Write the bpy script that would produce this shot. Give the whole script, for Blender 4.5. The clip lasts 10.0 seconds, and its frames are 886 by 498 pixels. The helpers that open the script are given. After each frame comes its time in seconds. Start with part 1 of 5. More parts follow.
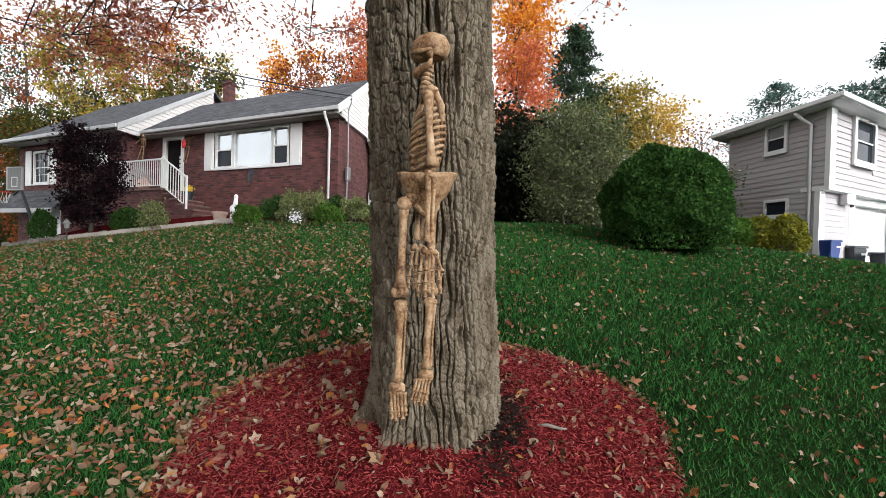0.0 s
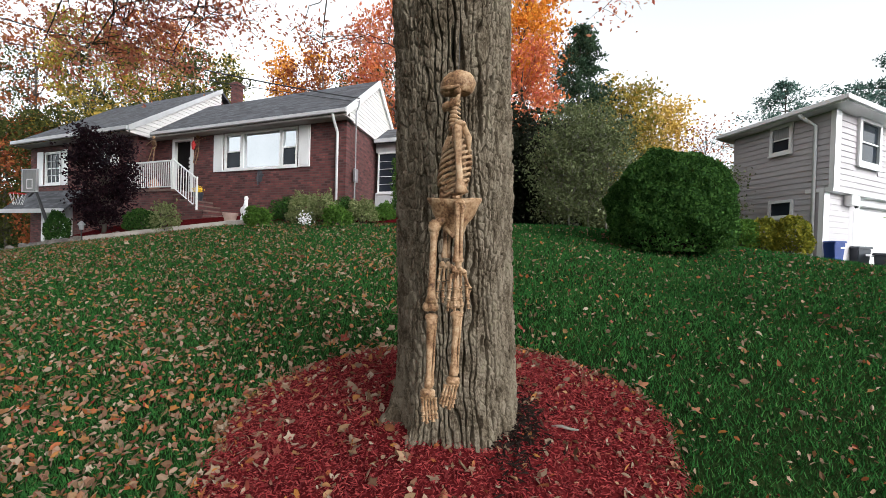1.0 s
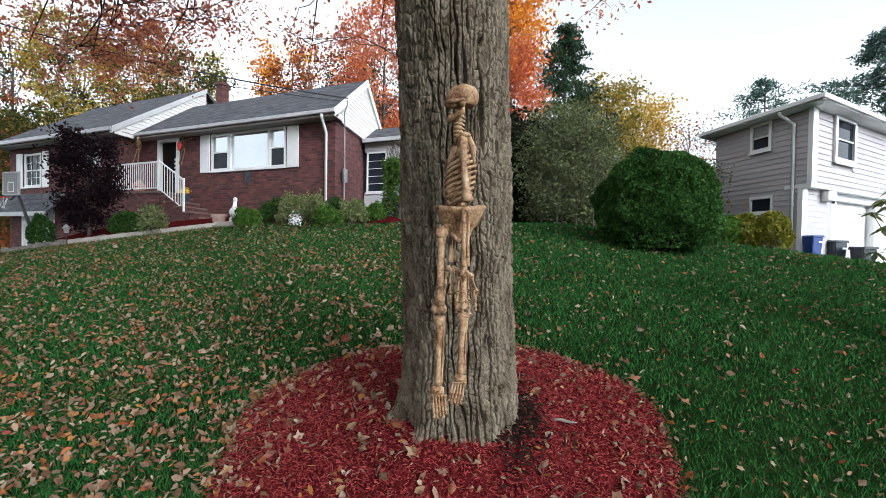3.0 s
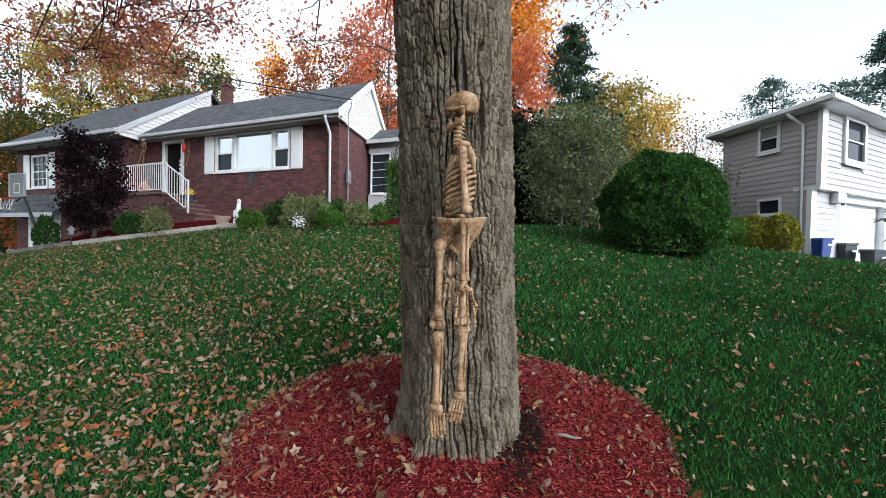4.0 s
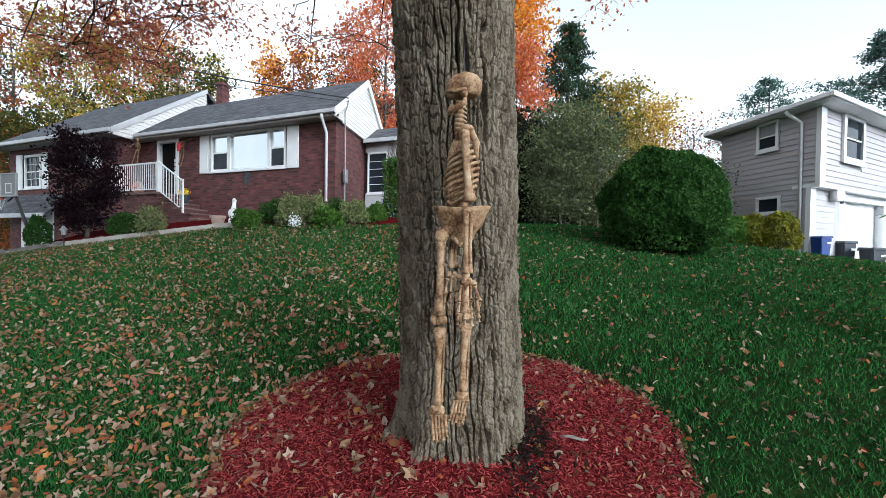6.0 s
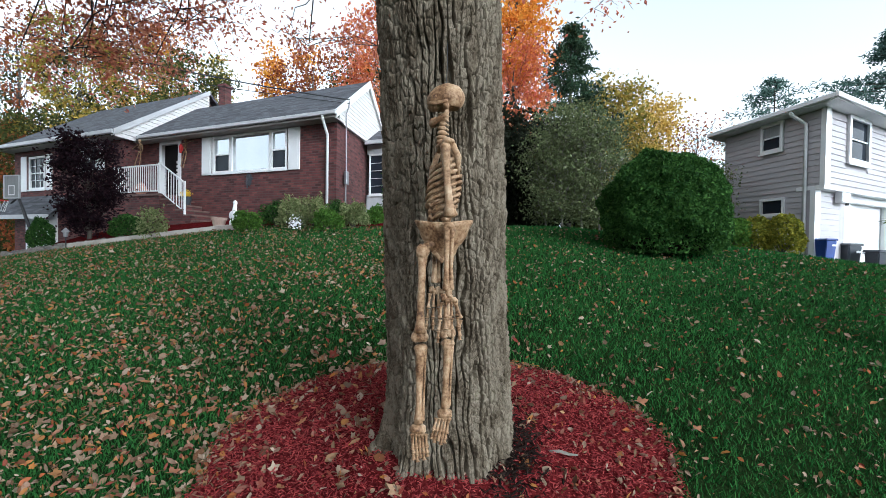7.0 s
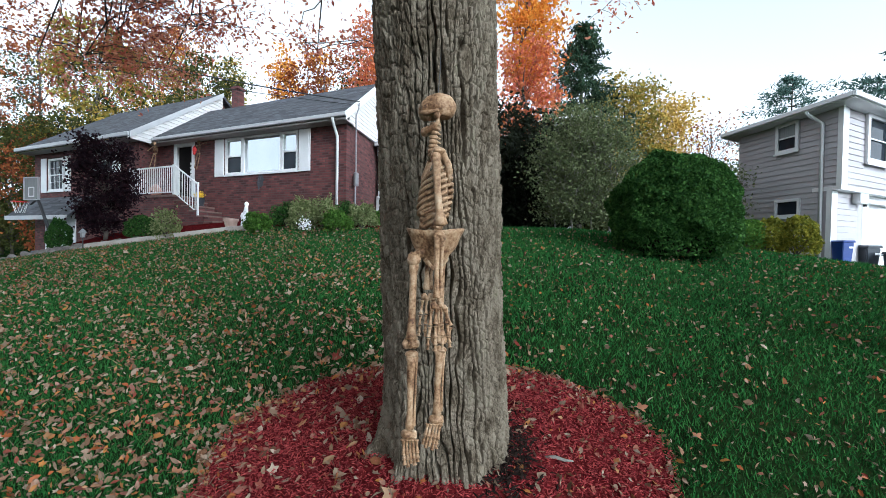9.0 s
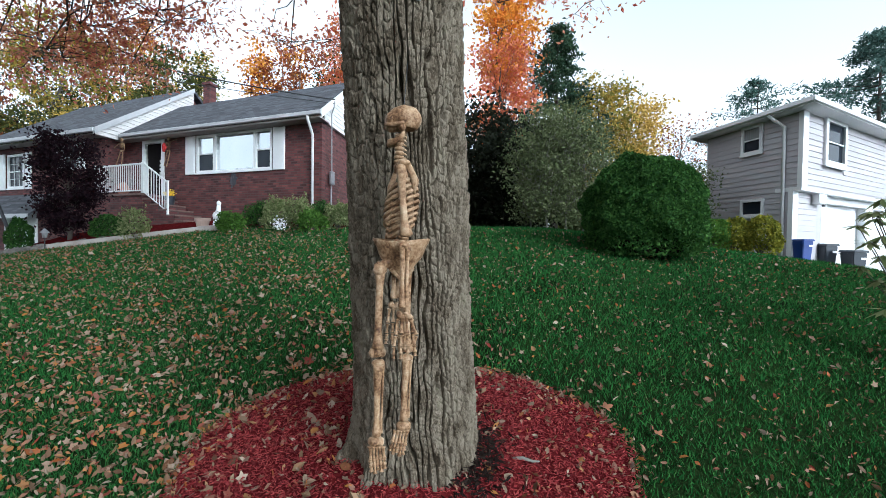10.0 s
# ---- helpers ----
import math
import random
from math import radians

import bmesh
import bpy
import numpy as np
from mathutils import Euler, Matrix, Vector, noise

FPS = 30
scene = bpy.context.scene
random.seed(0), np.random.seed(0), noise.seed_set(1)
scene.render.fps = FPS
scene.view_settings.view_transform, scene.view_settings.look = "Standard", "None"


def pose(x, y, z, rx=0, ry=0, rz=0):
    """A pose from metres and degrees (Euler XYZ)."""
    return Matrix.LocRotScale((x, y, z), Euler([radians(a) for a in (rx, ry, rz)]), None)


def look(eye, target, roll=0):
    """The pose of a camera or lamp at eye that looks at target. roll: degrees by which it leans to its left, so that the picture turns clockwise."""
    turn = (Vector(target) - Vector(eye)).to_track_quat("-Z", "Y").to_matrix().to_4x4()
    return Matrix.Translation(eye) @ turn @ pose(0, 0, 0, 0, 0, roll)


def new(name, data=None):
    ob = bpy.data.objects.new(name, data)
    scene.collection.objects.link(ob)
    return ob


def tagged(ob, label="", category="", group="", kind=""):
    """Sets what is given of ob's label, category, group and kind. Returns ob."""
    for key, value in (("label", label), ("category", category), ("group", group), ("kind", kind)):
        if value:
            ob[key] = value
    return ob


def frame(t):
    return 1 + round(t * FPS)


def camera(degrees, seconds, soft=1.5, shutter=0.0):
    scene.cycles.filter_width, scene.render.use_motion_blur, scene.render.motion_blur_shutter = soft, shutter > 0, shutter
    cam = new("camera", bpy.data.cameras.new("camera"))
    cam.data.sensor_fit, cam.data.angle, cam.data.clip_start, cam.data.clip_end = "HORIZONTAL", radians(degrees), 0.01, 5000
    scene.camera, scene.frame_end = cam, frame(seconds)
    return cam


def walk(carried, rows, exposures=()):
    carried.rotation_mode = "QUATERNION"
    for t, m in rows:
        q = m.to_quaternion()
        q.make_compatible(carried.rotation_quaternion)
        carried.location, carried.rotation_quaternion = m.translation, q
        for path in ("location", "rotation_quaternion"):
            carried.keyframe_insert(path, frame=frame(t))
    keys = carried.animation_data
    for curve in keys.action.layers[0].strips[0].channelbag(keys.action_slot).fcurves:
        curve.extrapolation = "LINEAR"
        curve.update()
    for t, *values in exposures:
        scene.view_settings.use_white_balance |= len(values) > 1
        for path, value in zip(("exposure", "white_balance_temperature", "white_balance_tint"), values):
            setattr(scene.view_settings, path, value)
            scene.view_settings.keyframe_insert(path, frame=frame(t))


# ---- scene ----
cam = camera(89.9, 10.0, soft=0.8)
METRES, EYE, TILT, LEAN, TURN = 1.2, 1.0, 0.0, 0.0, 16.9
ROWS = [
    (0.0, 0.0, 0.0, 0.0, 0.02, -0.58, -1.65),
    (0.5, -0.0104, -0.074, 0.0441, 0.14, -0.7, -1.75),
    (1.0, -0.0886, -0.1507, 0.076, 0.46, -0.88, -1.66),
    (1.5, -0.184, -0.2328, 0.1016, 0.15, -1.13, -1.35),
    (2.0, -0.2205, -0.2694, 0.1029, -0.7, -1.15, -1.1),
    (2.5, -0.1823, -0.2629, 0.0925, -1.37, -1.12, -0.92),
    (4.0, -0.1417, -0.1771, 0.1521, -0.55, -1.12, -1.05),
    (4.5, -0.1369, -0.1318, 0.1627, -1.73, -1.1, -0.95),
    (5.0, -0.1314, -0.0982, 0.141, -3.69, -0.99, -0.92),
    (5.5, -0.1754, -0.0846, 0.1035, -2.03, -1.0, -0.73),
    (7.0, -0.0761, -0.0438, 0.1693, -0.4, -1.02, -0.93),
    (7.5, -0.0608, -0.0321, 0.1901, -0.4, -1.01, -0.81),
    (8.0, -0.031, -0.0315, 0.1991, -1.52, -1.06, -0.66),
    (8.5, -0.0068, -0.0509, 0.1981, -1.0, -1.17, -0.83),
    (9.0, -0.005, -0.0599, 0.1981, 1.08, -1.04, -1.04),
    (9.5, 0.0165, -0.0716, 0.2167, -0.1, -1.16, -0.81),
    (10.0, 0.0405, -0.0881, 0.2429, -1.68, -1.29, -0.92),
]
EXPOSURES = [(0.0, 1.25, 6350, 8), (2.5, 1.25, 5980, 6), (5.0, 1.25, 5720, 4), (10.0, 1.25, 5450, 2)]
walk(cam, [(t, pose(0, 0, EYE, TILT, LEAN, TURN) @ pose(METRES * x, METRES * y, METRES * z, 90 + pitch, roll, yaw)) for t, x, y, z, yaw, pitch, roll in ROWS], EXPOSURES)

# ---- world and sun ----
world = bpy.data.worlds.new("overcast_sky")
scene.world = world
world.use_nodes = True
wn = world.node_tree
sky = wn.nodes.new("ShaderNodeTexSky")
sky.sky_type, sky.sun_disc = "NISHITA", False
sky.sun_elevation, sky.sun_rotation = radians(24), radians(124)
sky.air_density, sky.dust_density, sky.ozone_density = 1.0, 2.0, 1.0
veil = wn.nodes.new("ShaderNodeHueSaturation")
veil.inputs["Saturation"].default_value = 0.05
wn.links.new(sky.outputs[0], veil.inputs["Color"])
wn.links.new(veil.outputs[0], wn.nodes["Background"].inputs[0])
wn.nodes["Background"].inputs[1].default_value = 0.15
sun = new("sun", bpy.data.lights.new("sun", "SUN"))
sun.data.energy, sun.data.angle, sun.data.color = 0.6, radians(25), (1, 0.98, 0.96)
sun.matrix_world = look((11, -7.5, 6), (0, 0, 0))


# ---- materials ----
def material(name, stops, scale=6.0, rough=0.8, bump=0.3, fine=60.0, metal=0.0, island=0.0, stretch=(1, 1, 1), detail=6.0, spec=0.5, depth=0.01):
    """Noise at two scales through a colour ramp, with fine relief."""
    mat = bpy.data.materials.new(name)
    mat.use_nodes = True
    nt = mat.node_tree
    bs = nt.nodes["Principled BSDF"]
    tc = nt.nodes.new("ShaderNodeTexCoord")
    mp = nt.nodes.new("ShaderNodeMapping")
    mp.inputs["Scale"].default_value = stretch
    nt.links.new(tc.outputs["Object"], mp.inputs[0])
    big = nt.nodes.new("ShaderNodeTexNoise")
    big.inputs["Scale"].default_value, big.inputs["Detail"].default_value = scale, detail
    small = nt.nodes.new("ShaderNodeTexNoise")
    small.inputs["Scale"].default_value, small.inputs["Detail"].default_value = fine, 4.0
    nt.links.new(mp.outputs[0], big.inputs["Vector"])
    nt.links.new(mp.outputs[0], small.inputs["Vector"])
    mix = nt.nodes.new("ShaderNodeMix")
    mix.inputs[0].default_value = 0.4
    nt.links.new(big.outputs[0], mix.inputs[2])
    nt.links.new(small.outputs[0], mix.inputs[3])
    fac = mix.outputs[0]
    if island:
        geo = nt.nodes.new("ShaderNodeNewGeometry")
        m2 = nt.nodes.new("ShaderNodeMix")
        m2.inputs[0].default_value = island
        nt.links.new(fac, m2.inputs[2])
        nt.links.new(geo.outputs["Random Per Island"], m2.inputs[3])
        fac = m2.outputs[0]
    ramp = nt.nodes.new("ShaderNodeValToRGB")
    lo, hi = (0.0, 1.0) if island > 0.5 else (0.3, 0.7)
    els = ramp.color_ramp.elements
    for i, c in enumerate(stops):
        p = lo + (hi - lo) * i / max(1, len(stops) - 1)
        e = els[i] if i < 2 else els.new(p)
        e.position, e.color = p, (*c, 1)
    nt.links.new(fac, ramp.inputs[0])
    nt.links.new(ramp.outputs[0], bs.inputs["Base Color"])
    bs.inputs["Roughness"].default_value, bs.inputs["Metallic"].default_value = rough, metal
    bs.inputs["Specular IOR Level"].default_value = spec
    if bump:
        bp = nt.nodes.new("ShaderNodeBump")
        bp.inputs["Strength"].default_value, bp.inputs["Distance"].default_value = bump, depth
        nt.links.new(mix.outputs[0], bp.inputs["Height"])
        nt.links.new(bp.outputs[0], bs.inputs["Normal"])
    return mat


def masonry(name, bricks, mortar, width, height, along, joint=0.012):
    """Courses of brick or shingle on an upright or sloping face; along: (x, y) direction of the courses."""
    mat = material(name, bricks, 3.0, 0.85, 0.2, 90.0)
    nt = mat.node_tree
    bs = nt.nodes["Principled BSDF"]
    ramp = next(n for n in nt.nodes if n.type == "VALTORGB")
    tc = next(n for n in nt.nodes if n.type == "TEX_COORD")
    sep = nt.nodes.new("ShaderNodeSeparateXYZ")
    nt.links.new(tc.outputs["Object"], sep.inputs[0])
    dot = nt.nodes.new("ShaderNodeVectorMath")
    dot.operation = "DOT_PRODUCT"
    dot.inputs[1].default_value = (along[0], along[1], 0)
    nt.links.new(tc.outputs["Object"], dot.inputs[0])
    com = nt.nodes.new("ShaderNodeCombineXYZ")
    nt.links.new(dot.outputs["Value"], com.inputs[0])
    nt.links.new(sep.outputs[2], com.inputs[1])
    br = nt.nodes.new("ShaderNodeTexBrick")
    br.inputs["Scale"].default_value = 1.0
    br.inputs["Brick Width"].default_value, br.inputs["Row Height"].default_value = width, height
    br.inputs["Mortar Size"].default_value, br.inputs["Bias"].default_value = joint, 0.0
    br.inputs["Color1"].default_value, br.inputs["Color2"].default_value = (0.45, 0.45, 0.45, 1), (1.5, 1.5, 1.5, 1)
    br.inputs["Mortar"].default_value = (1, 1, 1, 1)
    nt.links.new(com.outputs[0], br.inputs["Vector"])
    mul = nt.nodes.new("ShaderNodeMix")
    mul.data_type, mul.blend_type = "RGBA", "MULTIPLY"
    mul.inputs[0].default_value = 1.0
    nt.links.new(ramp.outputs[0], mul.inputs[6])
    nt.links.new(br.outputs["Color"], mul.inputs[7])
    mx = nt.nodes.new("ShaderNodeMix")
    mx.data_type = "RGBA"
    nt.links.new(br.outputs["Fac"], mx.inputs[0])
    nt.links.new(mul.outputs[2], mx.inputs[6])
    mx.inputs[7].default_value = (*mortar, 1)
    nt.links.new(mx.outputs[2], bs.inputs["Base Color"])
    bp = nt.nodes.new("ShaderNodeBump")
    bp.invert = True
    bp.inputs["Strength"].default_value, bp.inputs["Distance"].default_value = 0.8, 0.01
    nt.links.new(br.outputs["Fac"], bp.inputs["Height"])
    nt.links.new(bp.outputs[0], bs.inputs["Normal"])
    return mat


EX1, EY1, O1 = (0.991, -0.137), (-0.16, 0.987), (-7.45, 12.80)
EX2, EY2, O2 = (0.694, 0.720), (-0.393, 0.9196), (7.0, 15.8)

M_LAWN = material("lawn", [(0.006, 0.010, 0.004), (0.011, 0.022, 0.007), (0.020, 0.040, 0.011)], 1.2, 1.0, 0.9, 45.0, depth=0.04, spec=0.0)
M_BLADE = material("grass_blade", [(0.007, 0.036, 0.009), (0.020, 0.084, 0.018), (0.060, 0.140, 0.034)], 1.0, 0.9, 0, island=0.6, spec=0.05)
M_LEAF = material("fallen_leaf", [(0.038, 0.017, 0.009), (0.095, 0.053, 0.029), (0.205, 0.148, 0.105), (0.125, 0.072, 0.038), (0.29, 0.225, 0.17), (0.07, 0.038, 0.02), (0.21, 0.06, 0.017), (0.225, 0.162, 0.118), (0.14, 0.024, 0.016), (0.145, 0.094, 0.058), (0.27, 0.11, 0.026), (0.25, 0.195, 0.145)], 20, 0.8, 0.1, island=0.95, spec=0.12)
M_MULCH = material("red_mulch", [(0.024, 0.004, 0.005), (0.070, 0.008, 0.009), (0.115, 0.015, 0.015)], 14, 1.0, 1.0, 70.0, depth=0.03, spec=0.0)
M_CHIP = material("mulch_chip", [(0.03, 0.006, 0.007), (0.13, 0.014, 0.017), (0.28, 0.052, 0.048), (0.08, 0.011, 0.012), (0.20, 0.022, 0.025), (0.16, 0.048, 0.038)], 14, 0.9, 0.3, 90.0, island=0.8, spec=0.1)
# dark crumbs by the trunk; also colours the hedge core as shade
M_SOIL_AND_SHADE = material("dark_soil_and_hedge_shade", [(0.006, 0.004, 0.004), (0.022, 0.015, 0.012)], 20, 1.0, 0.6, spec=0.0)
M_BARK = material("bark", [(0.031, 0.023, 0.015), (0.080, 0.063, 0.044), (0.165, 0.137, 0.103), (0.086, 0.079, 0.045)], 13.0, 1.0, 1.0, 150.0, stretch=(1, 1, 0.45), depth=0.012, spec=0.0)
M_LIMB = material("limb_bark", [(0.035, 0.028, 0.024), (0.09, 0.075, 0.06)], 8, 0.95, 0.4)
M_PALEBARK = material("pale_bark", [(0.12, 0.105, 0.09), (0.22, 0.2, 0.17)], 8, 0.95, 0.4)
M_BONE = material("aged_bone_plastic", [(0.035, 0.015, 0.007), (0.12, 0.060, 0.027), (0.25, 0.150, 0.080), (0.32, 0.220, 0.135), (0.40, 0.300, 0.205)], 17.0, 0.6, 0.7, 90.0, spec=0.25)
M_BRICK = masonry("red_brick", [(0.062, 0.018, 0.018), (0.105, 0.029, 0.028), (0.145, 0.047, 0.043)], (0.075, 0.045, 0.042), 0.26, 0.085, EX1)
M_BRICKSIDE = masonry("red_brick_side", [(0.062, 0.018, 0.018), (0.105, 0.029, 0.028), (0.145, 0.047, 0.043)], (0.075, 0.045, 0.042), 0.26, 0.085, EY1)
M_SHINGLE = masonry("roof_shingle", [(0.04, 0.042, 0.05), (0.06, 0.062, 0.073), (0.08, 0.08, 0.092)], (0.05, 0.05, 0.058), 0.35, 0.09, EX1, 0.006)
M_SHINGLE2 = masonry("dark_shingle", [(0.03, 0.03, 0.033), (0.06, 0.06, 0.066)], (0.03, 0.03, 0.033), 0.35, 0.09, EX2, 0.006)
M_WHITE = material("white_paint", [(0.70, 0.70, 0.70), (0.80, 0.80, 0.80)], 2.0, 0.5, 0.05, 30.0)
M_CLAP = material("grey_siding", [(0.37, 0.345, 0.355), (0.42, 0.395, 0.405), (0.46, 0.435, 0.445)], 1.2, 0.6, 0.15, 40.0, stretch=(0.4, 0.4, 3), spec=0.3)
# white trim greyed in its colour to stand in for weaker light
M_TRIM = material("less_lit_white_trim", [(0.42, 0.42, 0.43), (0.52, 0.52, 0.53)], 2.5, 0.6, 0.08, 30.0, spec=0.3)
M_CREAM = material("cream_siding", [(0.62, 0.60, 0.58), (0.70, 0.68, 0.66)], 1.5, 0.6, 0.1, 30.0)
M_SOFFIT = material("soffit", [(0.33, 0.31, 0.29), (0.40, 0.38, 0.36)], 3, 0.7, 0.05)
M_GLASS = material("window_glass", [(0.014, 0.018, 0.026), (0.026, 0.032, 0.042)], 1.0, 0.05, 0.0, spec=0.18)
M_SKYGLASS = material("bright_window_glass", [(0.55, 0.58, 0.60), (0.66, 0.68, 0.70)], 0.6, 0.04, 0.0, metal=1.0)
M_DARK = material("dark_interior", [(0.008, 0.007, 0.007), (0.016, 0.013, 0.013)], 2, 0.9, 0, spec=0.05)
M_CURTAIN = material("curtain", [(0.20, 0.21, 0.21), (0.33, 0.33, 0.33)], 3, 0.9, 0.1, stretch=(8, 8, 0.3))
M_STONE = material("walk_stone", [(0.22, 0.19, 0.17), (0.36, 0.32, 0.29), (0.46, 0.42, 0.38)], 3, 0.9, 0.4)
M_ROCK = material("border_rock", [(0.07, 0.062, 0.058), (0.14, 0.125, 0.115), (0.24, 0.22, 0.205)], 7, 0.95, 0.8, spec=0.2)
M_TREAD = material("step_tread_stone", [(0.11, 0.065, 0.055), (0.20, 0.13, 0.11)], 6, 0.85, 0.3)
M_ASPHALT = material("asphalt", [(0.04, 0.04, 0.042), (0.07, 0.07, 0.072)], 5, 0.95, 0.5, 120)
M_BIN = material("dark_plastic", [(0.018, 0.022, 0.03), (0.035, 0.042, 0.052)], 3, 0.45, 0.1)
M_BLUE = material("blue_plastic", [(0.008, 0.03, 0.15), (0.014, 0.05, 0.24)], 3, 0.45, 0.1)
M_TERRA = material("clay_pot", [(0.30, 0.21, 0.17), (0.42, 0.31, 0.26)], 8, 0.8, 0.2)
M_METAL = material("grey_metal", [(0.22, 0.22, 0.23), (0.32, 0.32, 0.33)], 5, 0.5, 0.1, metal=0.5)
M_BLACK = material("black_metal", [(0.012, 0.012, 0.014), (0.03, 0.03, 0.033)], 5, 0.5, 0.1)
M_REDCLOTH = material("red_cloth", [(0.45, 0.02, 0.02), (0.6, 0.04, 0.04)], 6, 0.8, 0.1)
M_ORANGECLOTH = material("faded_orange_cloth", [(0.45, 0.2, 0.14), (0.6, 0.32, 0.24)], 6, 0.9, 0.1)
M_YELLOW = material("yellow_flower", [(0.6, 0.36, 0.01), (0.8, 0.55, 0.03)], 20, 0.7, 0, island=0.7)


def foliage(name, *stops, thin=0.35):
    mat = material(name, stops, 1.5, 0.75, 0, 20, island=0.75, spec=0.1)
    nt = mat.node_tree
    bs, out = nt.nodes["Principled BSDF"], nt.nodes["Material Output"]
    tr = nt.nodes.new("ShaderNodeBsdfTranslucent")
    ramp = next(n for n in nt.nodes if n.type == "VALTORGB")
    nt.links.new(ramp.outputs[0], tr.inputs[0])
    mx = nt.nodes.new("ShaderNodeMixShader")
    mx.inputs[0].default_value = thin
    nt.links.new(bs.outputs[0], mx.inputs[1])
    nt.links.new(tr.outputs[0], mx.inputs[2])
    nt.links.new(mx.outputs[0], out.inputs[0])
    return mat


F_ORANGE = foliage("orange_leaves", (0.48, 0.12, 0.02), (0.68, 0.24, 0.03), (0.78, 0.40, 0.06), (0.58, 0.15, 0.03), thin=0.55)
F_RED = foliage("coral_red_leaves", (0.40, 0.075, 0.05), (0.58, 0.16, 0.095), (0.68, 0.28, 0.15), (0.60, 0.20, 0.05), (0.50, 0.10, 0.07), thin=0.55)
F_RUST = foliage("rust_leaves", (0.10, 0.032, 0.014), (0.24, 0.065, 0.026), (0.36, 0.13, 0.04), (0.20, 0.05, 0.025), (0.26, 0.15, 0.04))
F_YELLOW = foliage("yellow_leaves", (0.34, 0.22, 0.04), (0.56, 0.37, 0.08), (0.62, 0.42, 0.12), (0.40, 0.33, 0.08))
F_GOLD = foliage("gold_green_leaves", (0.085, 0.10, 0.018), (0.24, 0.21, 0.045), (0.44, 0.29, 0.055), (0.13, 0.14, 0.026))
F_OLIVE = foliage("olive_leaves", (0.026, 0.034, 0.010), (0.058, 0.068, 0.018), (0.115, 0.11, 0.028))
F_THICKET = foliage("grey_green_leaves", (0.062, 0.082, 0.033), (0.115, 0.14, 0.06), (0.205, 0.215, 0.115))
# near-black leaves: the shade at the wood's foot is put into their colour
F_SHADE = foliage("shade_black_leaves", (0.008, 0.010, 0.006), (0.015, 0.018, 0.010), (0.024, 0.028, 0.014))
F_GREEN = foliage("green_leaves", (0.022, 0.058, 0.010), (0.065, 0.14, 0.02), (0.13, 0.22, 0.04))
F_HEDGE = foliage("dense_hedge_leaves", (0.009, 0.030, 0.006), (0.030, 0.080, 0.016), (0.085, 0.175, 0.036))
F_CONIFER = foliage("conifer_needles", (0.018, 0.036, 0.022), (0.04, 0.075, 0.042), (0.075, 0.11, 0.055))
F_PINE = foliage("blue_pine_needles", (0.045, 0.085, 0.07), (0.10, 0.17, 0.145), (0.18, 0.25, 0.21))
F_PURPLE = foliage("dark_purple_leaves", (0.008, 0.004, 0.007), (0.018, 0.009, 0.013), (0.036, 0.014, 0.019))
F_PALE = foliage("pale_variegated_leaves", (0.07, 0.10, 0.03), (0.17, 0.20, 0.08), (0.30, 0.31, 0.16))
F_LIME = foliage("yellow_green_bush_leaves", (0.05, 0.07, 0.01), (0.17, 0.17, 0.02), (0.34, 0.30, 0.035))
F_OVER = foliage("overhanging_leaves", (0.30, 0.07, 0.055), (0.58, 0.19, 0.13), (0.70, 0.33, 0.19), (0.44, 0.11, 0.08), (0.60, 0.28, 0.09), thin=0.65)


# ---- helpers for things and parts ----
def root_of(ob):
    while ob.parent:
        ob = ob.parent
    return ob


def thing(name, at, label, category, group="", kind=""):
    ob = new(name)
    ob.location = at
    ob.empty_display_size = 0.1
    return tagged(ob, label, category, group, kind)


def part(name, data, mat, parent=None, label="", smooth=False):
    """One mesh object from a bmesh or from (vertices, faces), in world places; under parent if given."""
    me = bpy.data.meshes.new(name)
    if isinstance(data, bmesh.types.BMesh):
        data.to_mesh(me)
        data.free()
    else:
        v, f = data
        me.from_pydata([tuple(p) for p in v] if not isinstance(v, np.ndarray) else v.tolist(), [], f if isinstance(f, list) else f.tolist())
    me.materials.append(mat)
    if smooth:
        me.polygons.foreach_set("use_smooth", [True] * len(me.polygons))
    ob = new(name, me)
    if parent:
        base = root_of(parent).location
        me.transform(Matrix.Translation(-Vector(base)))
        ob.parent = parent
    if label:
        tagged(ob, label)
    return ob


def single(name, data, mat, label, category, group="", kind="", smooth=False):
    return tagged(part(name, data, mat, None, "", smooth), label, category, group, kind)


def bm_of(*pieces):
    """One bmesh from pieces of (vertices, faces)."""
    bm = bmesh.new()
    for v, f in pieces:
        vs = [bm.verts.new(p) for p in v]
        for q in f:
            bm.faces.new([vs[i] for i in q])
    return bm


def box(a, b, bevel=0.0):
    bm = bmesh.new()
    bmesh.ops.create_cube(bm, size=1)
    for v in bm.verts:
        for i in range(3):
            v.co[i] = (a[i] + b[i]) / 2 + v.co[i] * (b[i] - a[i])
    if bevel:
        bmesh.ops.bevel(bm, geom=bm.edges[:], offset=bevel, segments=1, affect="EDGES")
    return bm


def prism(poly, d):
    """A polygon, as points in space, pushed along d."""
    bm = bmesh.new()
    vs = [bm.verts.new(p) for p in poly]
    f = bm.faces.new(vs)
    r = bmesh.ops.extrude_face_region(bm, geom=[f])
    bmesh.ops.translate(bm, verts=[g for g in r["geom"] if isinstance(g, bmesh.types.BMVert)], vec=d)
    bmesh.ops.recalc_face_normals(bm, faces=bm.faces[:])
    return bm


